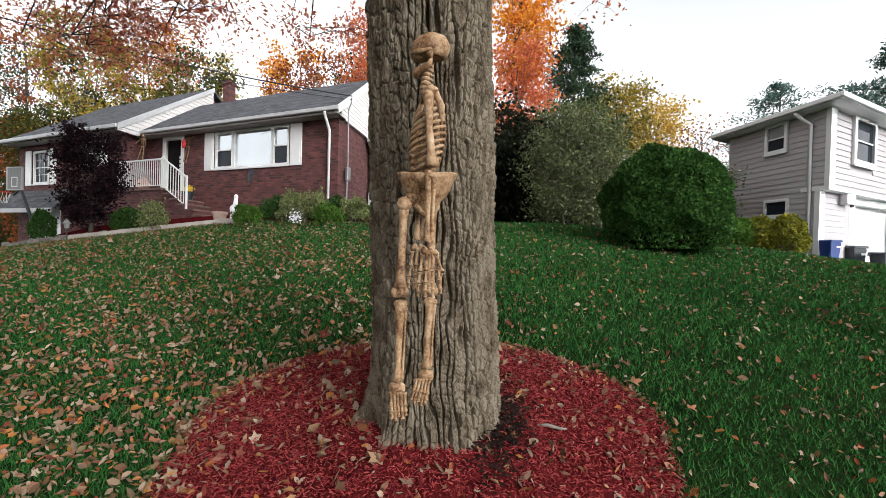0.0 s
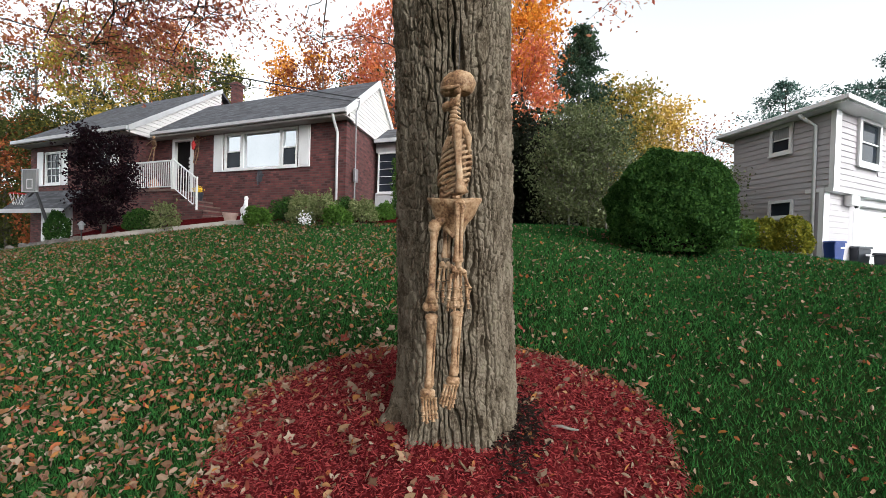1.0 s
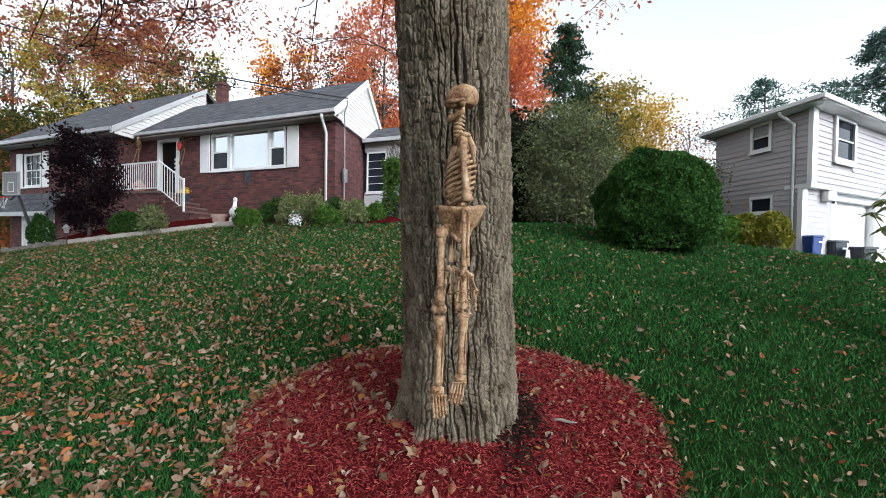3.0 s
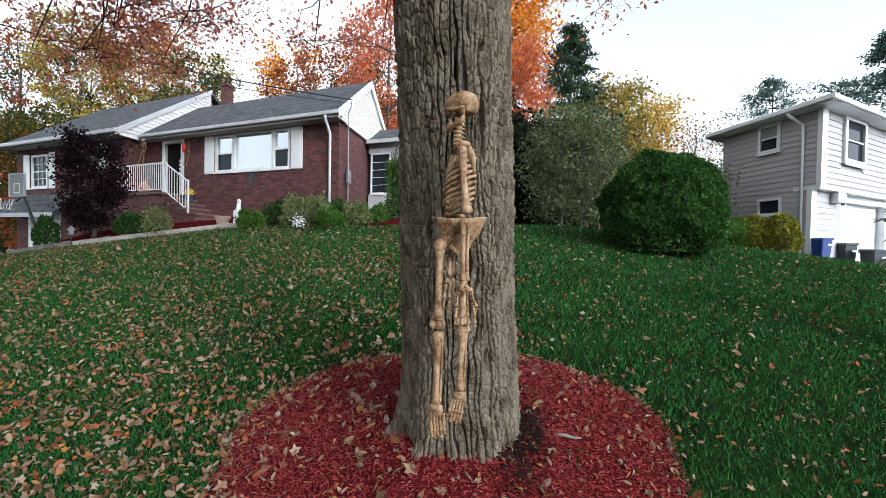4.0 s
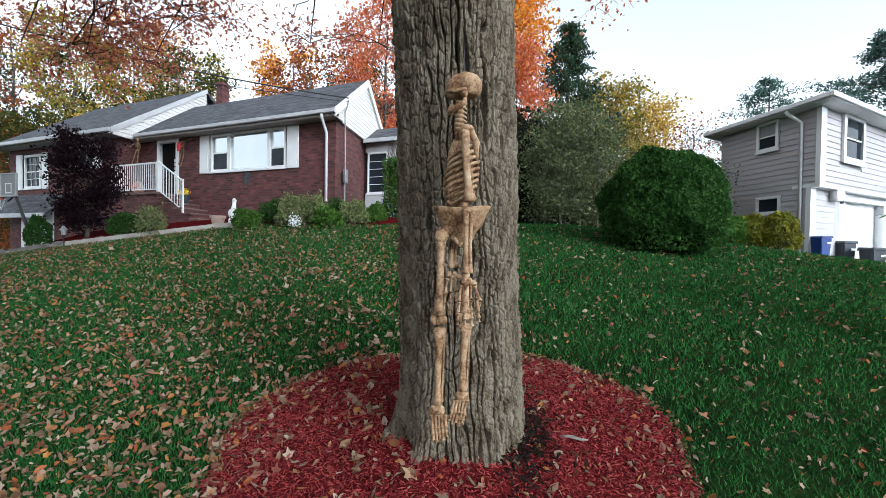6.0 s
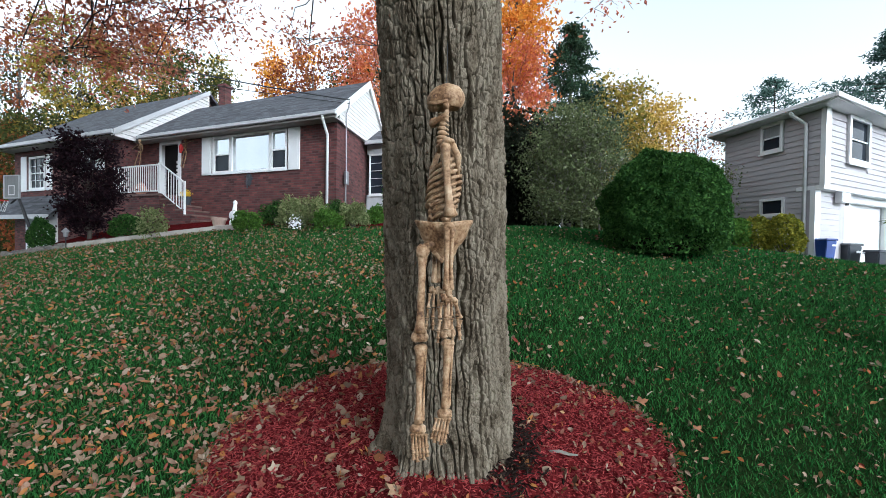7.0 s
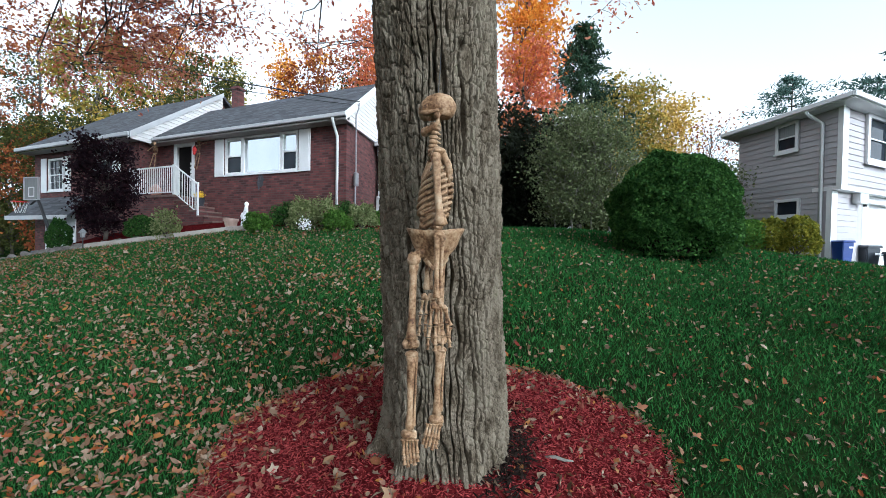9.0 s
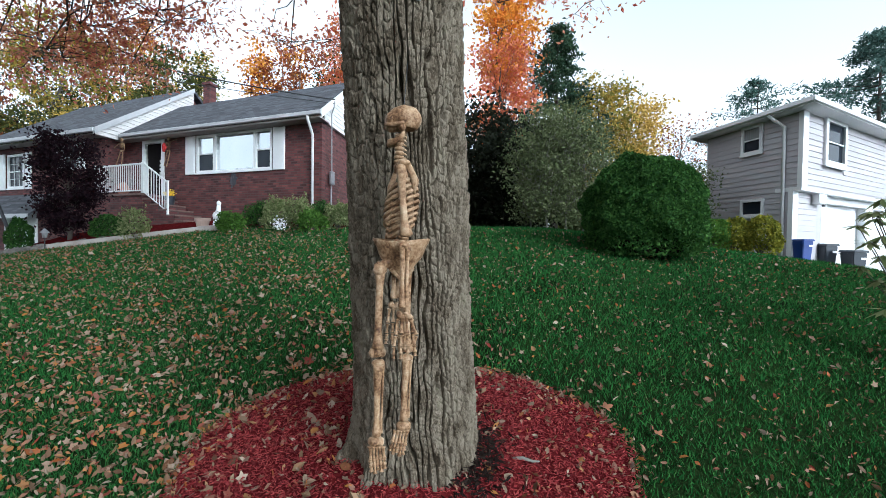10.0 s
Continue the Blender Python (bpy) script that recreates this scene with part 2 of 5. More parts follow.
def merged(*bms):
    out = bmesh.new()
    me = bpy.data.meshes.new("tmp")
    for b in bms:
        b.to_mesh(me)
        b.free()
        out.from_mesh(me)
    bpy.data.meshes.remove(me)
    return out


def moved(bm, m):
    bm.transform(m)
    return bm


def plan(o, ex, ey):
    """The matrix of a house's own axes: along its front, back from it, and up."""
    return Matrix(((ex[0], ey[0], 0, o[0]), (ex[1], ey[1], 0, o[1]), (0, 0, 1, 0), (0, 0, 0, 1)))


def tube(points, radii, sides=8, caps=True):
    """A tapered tube along points: (vertices, faces)."""
    pts = [Vector(p) for p in points]
    n = len(pts)
    v, f = [], []
    side = None
    for i, p in enumerate(pts):
        d = (pts[min(i + 1, n - 1)] - pts[max(i - 1, 0)]).normalized()
        if side is None:
            side = d.cross(Vector((0.31, 0.2, 0.93)) if abs(d.z) < 0.9 else Vector((1, 0.1, 0))).normalized()
        else:
            side = (side - d * side.dot(d)).normalized()
        up = d.cross(side)
        r = radii[i] if hasattr(radii, "__len__") else radii
        for k in range(sides):
            a = 2 * math.pi * k / sides
            v.append(tuple(p + side * (r * math.cos(a)) + up * (r * math.sin(a))))
    for i in range(n - 1):
        for k in range(sides):
            k2 = (k + 1) % sides
            f.append((i * sides + k, i * sides + k2, (i + 1) * sides + k2, (i + 1) * sides + k))
    if caps:
        f.append(tuple(range(sides))[::-1])
        f.append(tuple((n - 1) * sides + k for k in range(sides)))
    return v, f


def joined(pieces):
    v, f = [], []
    for a, b in pieces:
        n = len(v)
        v.extend(a)
        f.extend(tuple(i + n for i in q) for q in b)
    return v, f


def blob(c, r, seed=0, rough=0.15, seg=10, rings=7):
    """An uneven ball: (vertices, faces)."""
    v, f = [], []
    for j in range(rings + 1):
        th = math.pi * j / rings
        for k in range(seg):
            ph = 2 * math.pi * k / seg
            d = Vector((math.sin(th) * math.cos(ph), math.sin(th) * math.sin(ph), math.cos(th)))
            s = 1 + rough * noise.noise(d * 2.2 + Vector((seed * 7.1, seed * 3.3, 0)))
            v.append((c[0] + d.x * r[0] * s, c[1] + d.y * r[1] * s, c[2] + d.z * r[2] * s))
    for j in range(rings):
        for k in range(seg):
            f.append((j * seg + k, (j + 1) * seg + k, (j + 1) * seg + (k + 1) % seg, j * seg + (k + 1) % seg))
    return v, f


def leaves(centres, size, rng, aspect=0.6, flat=0.0, jitter=0.35):
    """Many small pointed leaves, one at each centre: (vertices, faces)."""
    c = np.asarray(centres, float)
    n = len(c)
    a = rng.normal(size=(n, 3))
    a[:, 2] *= 1 - flat
    a /= np.linalg.norm(a, axis=1)[:, None] + 1e-9
    b = rng.normal(size=(n, 3))
    b[:, 2] *= 1 - flat
    b -= a * (a * b).sum(1)[:, None]
    b /= np.linalg.norm(b, axis=1)[:, None] + 1e-9
    s = (size * (1 + jitter * rng.uniform(-1, 1, n)))[:, None]
    nn = np.cross(a, b) * s * 0.15
    v = np.stack([c - a * s, c + b * s * aspect + nn, c + a * s, c - b * s * aspect + nn], 1).reshape(-1, 3)
    f = np.arange(4 * n).reshape(n, 4)
    return v, f


# ---- ground ----
GY = [-200, -40, -8, -3, 0, 1.2, 2.2, 3, 3.7, 4.5, 7.3, 10, 11, 12.5, 16, 30, 60, 200, 800]
GZ = [-2.6, -2.4, -1.9, -1.3, -0.68, -0.42, -0.17, 0.06, 0.26, 0.42, 0.86, 1.32, 1.52, 1.65, 1.75, 2.0, 3.0, 5.0, 8.0]


def ground_z(x, y):
    x, y = np.asarray(x, float), np.asarray(y, float)
    z = sum(np.interp(y + d, GY, GZ) for d in (-0.6, -0.3, 0, 0.3, 0.6)) / 5
    near = np.clip((y + 3) / 5, 0, 1)
    z = z - 0.12 * np.clip(np.logaddexp(0, (x + 0.3) * 3) / 3, 0, 11) * near
    z = z - np.minimum(0.085 * np.clip(-9.9 - x, 0, 99) + 0.55 * np.clip(-15.4 - x, 0, 99), 2.1) * np.clip((y - 2) / 5, 0, 1)
    z = z + 0.10 * np.exp(-((x + 0.75) ** 2 + (y - 2.42) ** 2) / 0.30)
    z = z - 0.17 * np.clip(x - 6.7, 0, 4) * np.clip((y - 6) / 4, 0, 1)
    return z


def gz(x, y):
    return float(ground_z(x, y))


TREE = (-0.755, 2.455)


def grid_sheet(xs, ys, lift=0.0):
    X, Y = np.meshgrid(xs, ys)
    Z = ground_z(X, Y) + lift
    v = np.stack([X, Y, Z], -1).reshape(-1, 3)
    nx, ny = len(xs), len(ys)
    i = np.arange(nx * ny).reshape(ny, nx)
    f = np.stack([i[:-1, :-1], i[:-1, 1:], i[1:, 1:], i[1:, :-1]], -1).reshape(-1, 4)
    return v, f


xs = np.unique(np.concatenate([np.linspace(-900, -40, 12), np.linspace(-40, -12, 40), np.linspace(-12, 10, 110), np.linspace(10, 40, 30), np.linspace(40, 900, 12)]))
ys = np.unique(np.concatenate([np.linspace(-300, -20, 8), np.linspace(-20, 0, 30), np.linspace(0, 14, 90), np.linspace(14, 60, 30), np.linspace(60, 900, 14)]))
single("ground", grid_sheet(xs, ys), M_LAWN, "sloping green autumn lawn rising to the houses", "ground", kind="structure", smooth=True)


# ---- the near tree ----
def bark_trunk(cx, cy, z0, z1):
    """A trunk of blocky bark plates, parted by narrow cracks, finest on the street side; it leans to the street."""
    th = np.concatenate([np.linspace(math.pi - 0.35, 2 * math.pi + 0.35, 560), np.linspace(0.35, math.pi - 0.35, 90)[1:-1]])
    nt, nz = len(th), 660
    zz = np.linspace(z0, z1, nz)
    v = np.empty((nz, nt, 3))
    flare = [(2.05, 0.15, 0.20), (3.65, 0.20, 0.62), (4.30, 0.15, 0.24), (5.45, 0.20, 0.12), (6.0, 0.25, 0.15), (1.5, 0.2, 0.2), (2.9, 0.2, 0.25)]
    bulge = []
    for a in th:
        s = 0.0
        for c, w, amt in flare:
            d = (a - c + math.pi) % (2 * math.pi) - math.pi
            s += amt * math.exp(-(d / w) ** 2)
        bulge.append(s)
    for j, z in enumerate(zz):
        r0 = 0.306 + 0.020 * (2 - min(z, 2))
        low = math.exp(-max(0, z + 0.06) / 0.15)
        ox, oy = cx - 0.008 * z, cy - 0.127 * z
        for k, a in enumerate(th):
            x, y = math.cos(a), math.sin(a)
            r = r0 + low * (0.035 + 0.30 * bulge[k]) + 0.010 * noise.noise((x * 2.2, y * 2.2, z * 1.6))
            ph = a / (2 * math.pi) * 60 + 0.95 * noise.noise((x * 3, y * 3, z * 2.0)) + 0.75 * noise.noise((x * 8, y * 8, z * 5.0))
            col = math.floor(ph)
            fr = ph - col
            col %= 60
            h1, h2 = (math.sin(col * 12.9898) * 43758.5) % 1, (math.sin(col * 78.233) * 24634.6) % 1
            edge = 0.42 + 0.30 * noise.noise((x * 5, y * 5, z * 9))
            g = min(1, min(fr, 1 - fr) * 2 / edge)
            g = min(1.0, g * 1.25) ** 1.3
            up = z / (0.034 + 0.046 * h1) + h2 * 10 + 0.7 * noise.noise((x * 9, y * 9, z * 8)) + 0.12 * (fr - 0.5) * (1 if h1 > 0.5 else -1)
            row = math.floor(up)
            fz = up - row
            hz = min(1, min(fz, 1 - fz) * 2 / 0.22)
            tall = (math.sin(col * 17.17 + row * 5.71) * 9631.3) % 1
            slant = ((math.sin(col * 3.7 + row * 11.3) * 5113.7) % 1 - 0.5) * (fr - 0.5) + 0.5 * (fz - 0.5)
            fine = noise.noise((x * 45, y * 45, z * 26)) + 0.8 * noise.noise((x * 100, y * 100, z * 60))
            r += (0.024 * g + 0.020 * g * hz + 0.015 * g * tall + 0.007 * g * slant + 0.0046 * fine) * (1 - 0.3 * low) - 0.040
            v[j, k] = (ox + r * x, oy + r * y, z)
    i = np.arange(nz * nt).reshape(nz, nt)
    f = np.stack([i[:-1], np.roll(i, -1, 1)[:-1], np.roll(i, -1, 1)[1:], i[1:]], -1).reshape(-1, 4)
    p = v.reshape(-1, 3)
    # a narrow hollow, high on the street side
    ax, ay = cx - 0.008 * p[:, 2], cy - 0.127 * p[:, 2]
    a = np.arctan2(p[:, 1] - ay, p[:, 0] - ax)
    hollow = np.exp(-((a + 1.28) / 0.028) ** 4 - ((p[:, 2] - 2.07) / 0.075) ** 4)
    p[:, 0] -= (p[:, 0] - ax) * 0.3 * hollow
    p[:, 1] -= (p[:, 1] - ay) * 0.3 * hollow
    return p, f


def limb(a, b, r0, r1, rng, bend=0.12, n=7, arch=0.06):
    a, b = Vector(a), Vector(b)
    d = b - a
    pts = [a + d * (i / n) + Vector(rng.normal(size=3)) * d.length * bend * math.sin(math.pi * i / n) * 0.35 + Vector((0, 0, d.length * arch * math.sin(math.pi * i / n))) for i in range(n + 1)]
    return pts, tube(pts, [r0 + (r1 - r0) * i / n for i in range(n + 1)], 7)


maple = thing("maple_tree", (TREE[0], TREE[1], 0), "large shade tree with furrowed grey-brown bark in red mulch", "tree")
part("trunk", bark_trunk(TREE[0], TREE[1], -0.25, 3.7), M_BARK, maple, smooth=True)
rng = np.random.default_rng(5)
limb_pieces, sprays = [], []
tips = [(-8.6, 4.4, 4.9), (-7.6, 5.4, 4.7), (-7.4, 6.2, 4.5), (-8.4, 6.4, 5.2), (-7.2, 4.6, 4.9), (-6.7, 6.2, 5.0), (-8.9, 5.0, 4.3), (-8.3, 5.6, 4.3), (-9.2, 5.8, 4.8), (-7.9, 5.1, 4.2), (-7.2, 5.6, 5.2), (-9.6, 6.6, 4.7), (-4.9, 7.2, 4.8), (-3.6, 7.4, 4.75), (-2.4, 7.4, 4.8), (-1.0, 6.9, 5.0), (0.6, 7.2, 5.1), (1.5, 6.4, 4.95), (3.2, 4.6, 5.4), (-4.2, 1.0, 6.4), (2.4, 0.0, 6.6), (-1.2, 5.4, 7.2), (-6.0, 6.0, 7.2), (-0.7, -2.0, 6.8)]
for q in tips:
    pts, tb = limb((TREE[0] - 0.03, TREE[1] - 0.48, 4.0), q, 0.036, 0.008, rng, arch=0.2)
    limb_pieces.append(tb)
    for _ in range(11):
        k = rng.integers(4, 8)
        e = pts[k] + Vector((rng.normal() * 0.7, rng.normal() * 0.7, rng.normal() * 0.25))
        pp, tb = limb(pts[k], e, 0.009, 0.004, rng, n=4)
        limb_pieces.append(tb)
        for _ in range(3):
            s0 = pp[rng.integers(2, 5)]
            e2 = s0 + Vector((rng.normal() * 0.35, rng.normal() * 0.35, -abs(rng.normal()) * 0.16))
            pp2, tb = limb(s0, e2, 0.004, 0.002, rng, n=3)
            limb_pieces.append(tb)
            sprays += [tuple(p + Vector(rng.normal(size=3)) * 0.15) for p in pp2 for _ in range(7 if q[0] < -6.5 else 7 if q[0] < 0 else 4)]
# unseen leaf clumps, added overhead and behind the viewpoint to shade the left lawn
high = []
for i in range(96):
    q = Vector((rng.uniform(-12.5, -2.6), rng.uniform(-1.0, 5.0), rng.uniform(7.8, 11.0))) if i % 2 else Vector((rng.uniform(-13.0, -4.2), rng.uniform(-6.0, 0.2), rng.uniform(4.8, 8.0)))
    pts, tb = limb((TREE[0] - 0.05, TREE[1] - 0.5, 5.0), q, 0.045, 0.010, rng, arch=0.15)
    limb_pieces.append(tb)
    high += [tuple(q + Vector(rng.normal(size=3)) * 0.85) for _ in range(520)]
    high += [tuple(pts[5] + Vector(rng.normal(size=3)) * 0.6) for _ in range(120)]
top_v, top_f = tube([(TREE[0] - 0.03, TREE[1] - 0.45, 3.55), (TREE[0] - 0.1, TREE[1] - 0.6, 6.5), (TREE[0], TREE[1] - 0.4, 10)], [0.29, 0.2, 0.04], 16)
limb_pieces.append((top_v, top_f))
part("limb", joined(limb_pieces), M_LIMB, maple, smooth=True)
part("crown", leaves(sprays, 0.040, rng, 0.5), F_OVER, maple, "sparse drooping rust-red autumn leaves")
part("added_shade_crown", leaves(high, 0.105, rng, 0.6), F_OVER, maple, "unseen coral-red autumn leaves added overhead to shade the lawn")

# ---- mulch ring ----
RC, RN = (-0.72, 2.20), 2.35
RC_TURN = (math.cos(radians(15)), math.sin(radians(15)))


def ring_wobble(a):
    return 1 + 0.025 * math.sin(3 * a + 1) + 0.015 * math.sin(7 * a) + 0.008 * math.sin(17 * a)


def ring_point(a, s):
    """A place at the share s of the ring's radius: a rounded oval, deeper downhill than uphill."""
    ca, sa = math.cos(a), math.sin(a)
    k = s * ring_wobble(a) / (abs(ca) ** RN + abs(sa) ** RN) ** (1 / RN)
    u, w = -0.08 + 1.43 * k * ca, 0.30 + (1.04 if sa > 0 else 1.15) * k * sa
    c, d = RC_TURN
    return RC[0] + u * c - w * d, RC[1] + u * d + w * c


def in_ring(x, y):
    c, d = RC_TURN
    dx, dy = x - RC[0], y - RC[1]
    u, w = (dx * c + dy * d + 0.08) / 1.43, -dx * d + dy * c - 0.30
    w /= 1.04 if w > 0 else 1.15
    return (abs(u) ** RN + abs(w) ** RN) ** (1 / RN) / ring_wobble(math.atan2(w, u))


def mulch_lift(s):
    return 0.045 * (1 - s ** 6) + 0.03 * max(0, 1 - s) + 0.10 * max(0, 1 - s) ** 2


v, f = [], []
for j in range(31):
    for k in range(120):
        x, y = ring_point(2 * math.pi * k / 120, j / 30)
        s = j / 30
        v.append((x, y, gz(x, y) + mulch_lift(s) + (0.012 * noise.noise((x * 9, y * 9, 0)) if s < 1 else -0.02)))
for j in range(30):
    for k in range(120):
        f.append((j * 120 + k, j * 120 + (k + 1) % 120, (j + 1) * 120 + (k + 1) % 120, (j + 1) * 120 + k))
single("mulch_bed", (v, f), M_MULCH, "mounded ring of dyed red wood mulch round the trunk", "mulch bed", kind="structure", smooth=True)


def slivers(n, rng):
    v, f = [], []
    for i in range(n):
        a, s = rng.uniform(0, 2 * math.pi), math.sqrt(rng.uniform(0.02, 1.02))
        x, y = ring_point(a, s)
        z = gz(x, y) + mulch_lift(min(s, 1)) + rng.uniform(0.0, 0.018)
        L, w, h = rng.uniform(0.012, 0.048), rng.uniform(0.002, 0.006), rng.uniform(0.002, 0.006)
        yaw, tilt = rng.uniform(0, 2 * math.pi), rng.normal() * 0.38
        d = np.array([math.cos(yaw) * math.cos(tilt), math.sin(yaw) * math.cos(tilt), math.sin(tilt)]) * L / 2
        p = np.array([-math.sin(yaw), math.cos(yaw), 0]) * w
        c = np.array([x, y, z])
        b = len(v)
        up = np.array([0, 0, h])
        v += [c - d - p * 0.4, c + p, c + d + p * 0.3, c - p, c + up]
        f += [(b, b + 3, b + 4), (b + 3, b + 2, b + 4), (b + 2, b + 1, b + 4), (b + 1, b, b + 4)]
    return np.array(v), f


single("mulch_chips", slivers(34000, np.random.default_rng(8)), M_CHIP, "shredded red mulch slivers heaped over the bed", "mulch", kind="stuff")


def debris(n, rng):
    """Dark bark crumbs and short twigs beside the trunk."""
    v, f = [], []
    for i in range(n):
        x, y = -0.36 + rng.normal() * 0.07, 2.40 + rng.normal() * 0.16
        L, w = rng.uniform(0.01, 0.05), rng.uniform(0.003, 0.009)
        a = rng.uniform(0, 6.28)
        c = np.array([x, y, gz(x, y) + mulch_lift(min(1, in_ring(x, y))) + rng.uniform(0.008, 0.03)])
        d, p = np.array([math.cos(a), math.sin(a), rng.normal() * 0.2]) * L, np.array([-math.sin(a), math.cos(a), 0]) * w
        b = len(v)
        v += [c - d, c + p, c + d, c - p, c + np.array([0, 0, w])]
        f += [(b, b + 3, b + 4), (b + 3, b + 2, b + 4), (b + 2, b + 1, b + 4), (b + 1, b, b + 4)]
    return np.array(v), f


single("bark_debris", debris(650, np.random.default_rng(77)), M_SOIL_AND_SHADE, "dark bark crumbs and twigs beside the trunk", "debris", kind="stuff")

# ---- grass and fallen leaves ----
def past_edge(x, y):
    """True beyond the walk and stone border of the front bed."""
    return x < -9.3 and y > 10.75 + (x + 9.6) * (0.31 if x > -13 else 0.40)


def blades(n, rng):
    y = 0.9 + 11.5 * rng.uniform(0, 1, n) ** 1.7
    y = np.where(rng.uniform(0, 1, n) < 0.13, rng.uniform(-3.5, 1.0, n), y)
    x = rng.uniform(-1, 1, n) * (np.abs(y) * 1.55 + 3) - 0.25 * y
    keep = np.array([in_ring(a, b) > 0.99 and not past_edge(a, b) for a, b in zip(x, y)])
    x, y = x[keep], y[keep]
    n = len(x)
    z = ground_z(x, y)
    h = rng.uniform(0.018, 0.048, n) * (1 + 0.05 * np.abs(y))
    a = rng.uniform(0, 2 * np.pi, n)
    w = 0.0028 * (1 + 0.28 * np.abs(y))
    bx, by = np.cos(a) * w, np.sin(a) * w
    lx, ly = rng.normal(size=n) * h * 0.5, rng.normal(size=n) * h * 0.5
    v = np.stack([np.stack([x - bx, y - by, z - 0.005], 1), np.stack([x + bx, y + by, z - 0.005], 1), np.stack([x + lx, y + ly, z + h], 1)], 1).reshape(-1, 3)
    return v, np.arange(3 * n).reshape(n, 3)


single("grass", blades(480000, np.random.default_rng(3)), M_BLADE, "short green lawn grass between fallen leaves", "grass", kind="stuff")


def litter(points, rng, size, lift):
    """Curled oval leaves of six corners lying on the ground."""
    v, f = [], []
    for (x, y) in points:
        z = gz(x, y) + lift(x, y)
        s = size * min(2.2, math.exp(rng.normal() * 0.38)) * (0.8 if x + 0.29 * y > 0.6 else 1.0)
        yaw, roll, pit = rng.uniform(0, 6.28), rng.normal() * 0.8, rng.normal() * 0.7
        m = Euler((roll, pit, yaw)).to_matrix()
        curl, wd = rng.uniform(-0.15, 0.5), rng.uniform(0.3, 0.65)
        b = len(v)
        if rng.uniform() < 0.12:
            # a lobed leaf of five points
            s *= 1.35
            for k in range(10):
                a = 2 * math.pi * k / 10
                q = (1.0 - 0.12 * abs(k - 5) * 0.6) if k % 2 else 0.48
                p = m @ (Vector((q * math.cos(a), q * math.sin(a), curl * q * q * 0.6)) * s)
                v.append((x + p.x, y + p.y, z + max(p.z, -0.02)))
            v.append((x, y, z))
            f += [(b + 10, b + k, b + (k + 1) % 10) for k in range(10)]
            continue
        t1, t2 = rng.uniform(-0.5, -0.15), rng.uniform(0.2, 0.6)
        k1, k2 = curl * rng.uniform(0.4, 1.4), curl * rng.uniform(0.4, 1.4)
        for q in ((-1, 0, 0), (t1, wd, k1), (t2, wd * 0.8, k2), (1, rng.normal() * 0.15, curl * 0.6), (t2, -wd * 0.8, k1), (t1, -wd, k2)):
            p = m @ (Vector(q) * s)
            v.append((x + p.x, y + p.y, z + max(p.z, -0.02)))
        f += [(b, b + 5, b + 4, b + 3), (b, b + 3, b + 2, b + 1)]
    return v, f


rng = np.random.default_rng(21)
pts = []
while len(pts) < 34000:
    y = 1.0 + 10.5 * rng.uniform() ** 1.35
    if rng.uniform() < 0.12:
        y = rng.uniform(-3.5, 1.0)
    x = rng.uniform(-1, 1) * (abs(y) * 1.5 + 3) - 0.25 * y
    if in_ring(x, y) < 1.0 or past_edge(x, y):
        continue
    left = x + 0.29 * y
    dens = 1.0 if left < -0.4 else 0.38 + 0.3 * max(0, 1 - left)
    dens *= 0.2 + 1.2 * (noise.noise((x * 0.7, y * 0.7, 4)) * 0.5 + 0.5) * (0.6 + 0.8 * (noise.noise((x * 2.6, y * 2.6, 9)) * 0.5 + 0.5))
    dens *= 1.0 if y < 6 else 0.75
    if rng.uniform() < dens:
        pts.append((x, y))
single("fallen_leaves", litter(pts, rng, 0.0205, lambda x, y: 0.026 + 0.022 * rng.uniform()), M_LEAF, "dry tan, orange and red leaves scattered on the lawn", "fallen leaves", kind="stuff")
pts = []
while len(pts) < 2600:
    y = rng.uniform(5.5, 11.3)
    x = rng.uniform(-10.5, 6.5)
    if not past_edge(x, y):
        pts.append((x, y))
single("far_lawn_leaves", litter(pts, rng, 0.026, lambda x, y: 0.06), M_LEAF, "small pale leaves dotted over the upper lawn", "fallen leaves", kind="stuff")
pts = []
while len(pts) < 2500:
    a, s = rng.uniform(0, 2 * math.pi), rng.uniform(0.25, 1.04)
    if rng.uniform() < 0.15 + 0.85 * s ** 7:
        pts.append(ring_point(a, s))
single("leaves_on_mulch", litter(pts, rng, 0.022, lambda x, y: mulch_lift(min(1, in_ring(x, y))) + 0.015), M_LEAF, "pale tan and pink leaves lying on red mulch", "fallen leaves", kind="stuff")


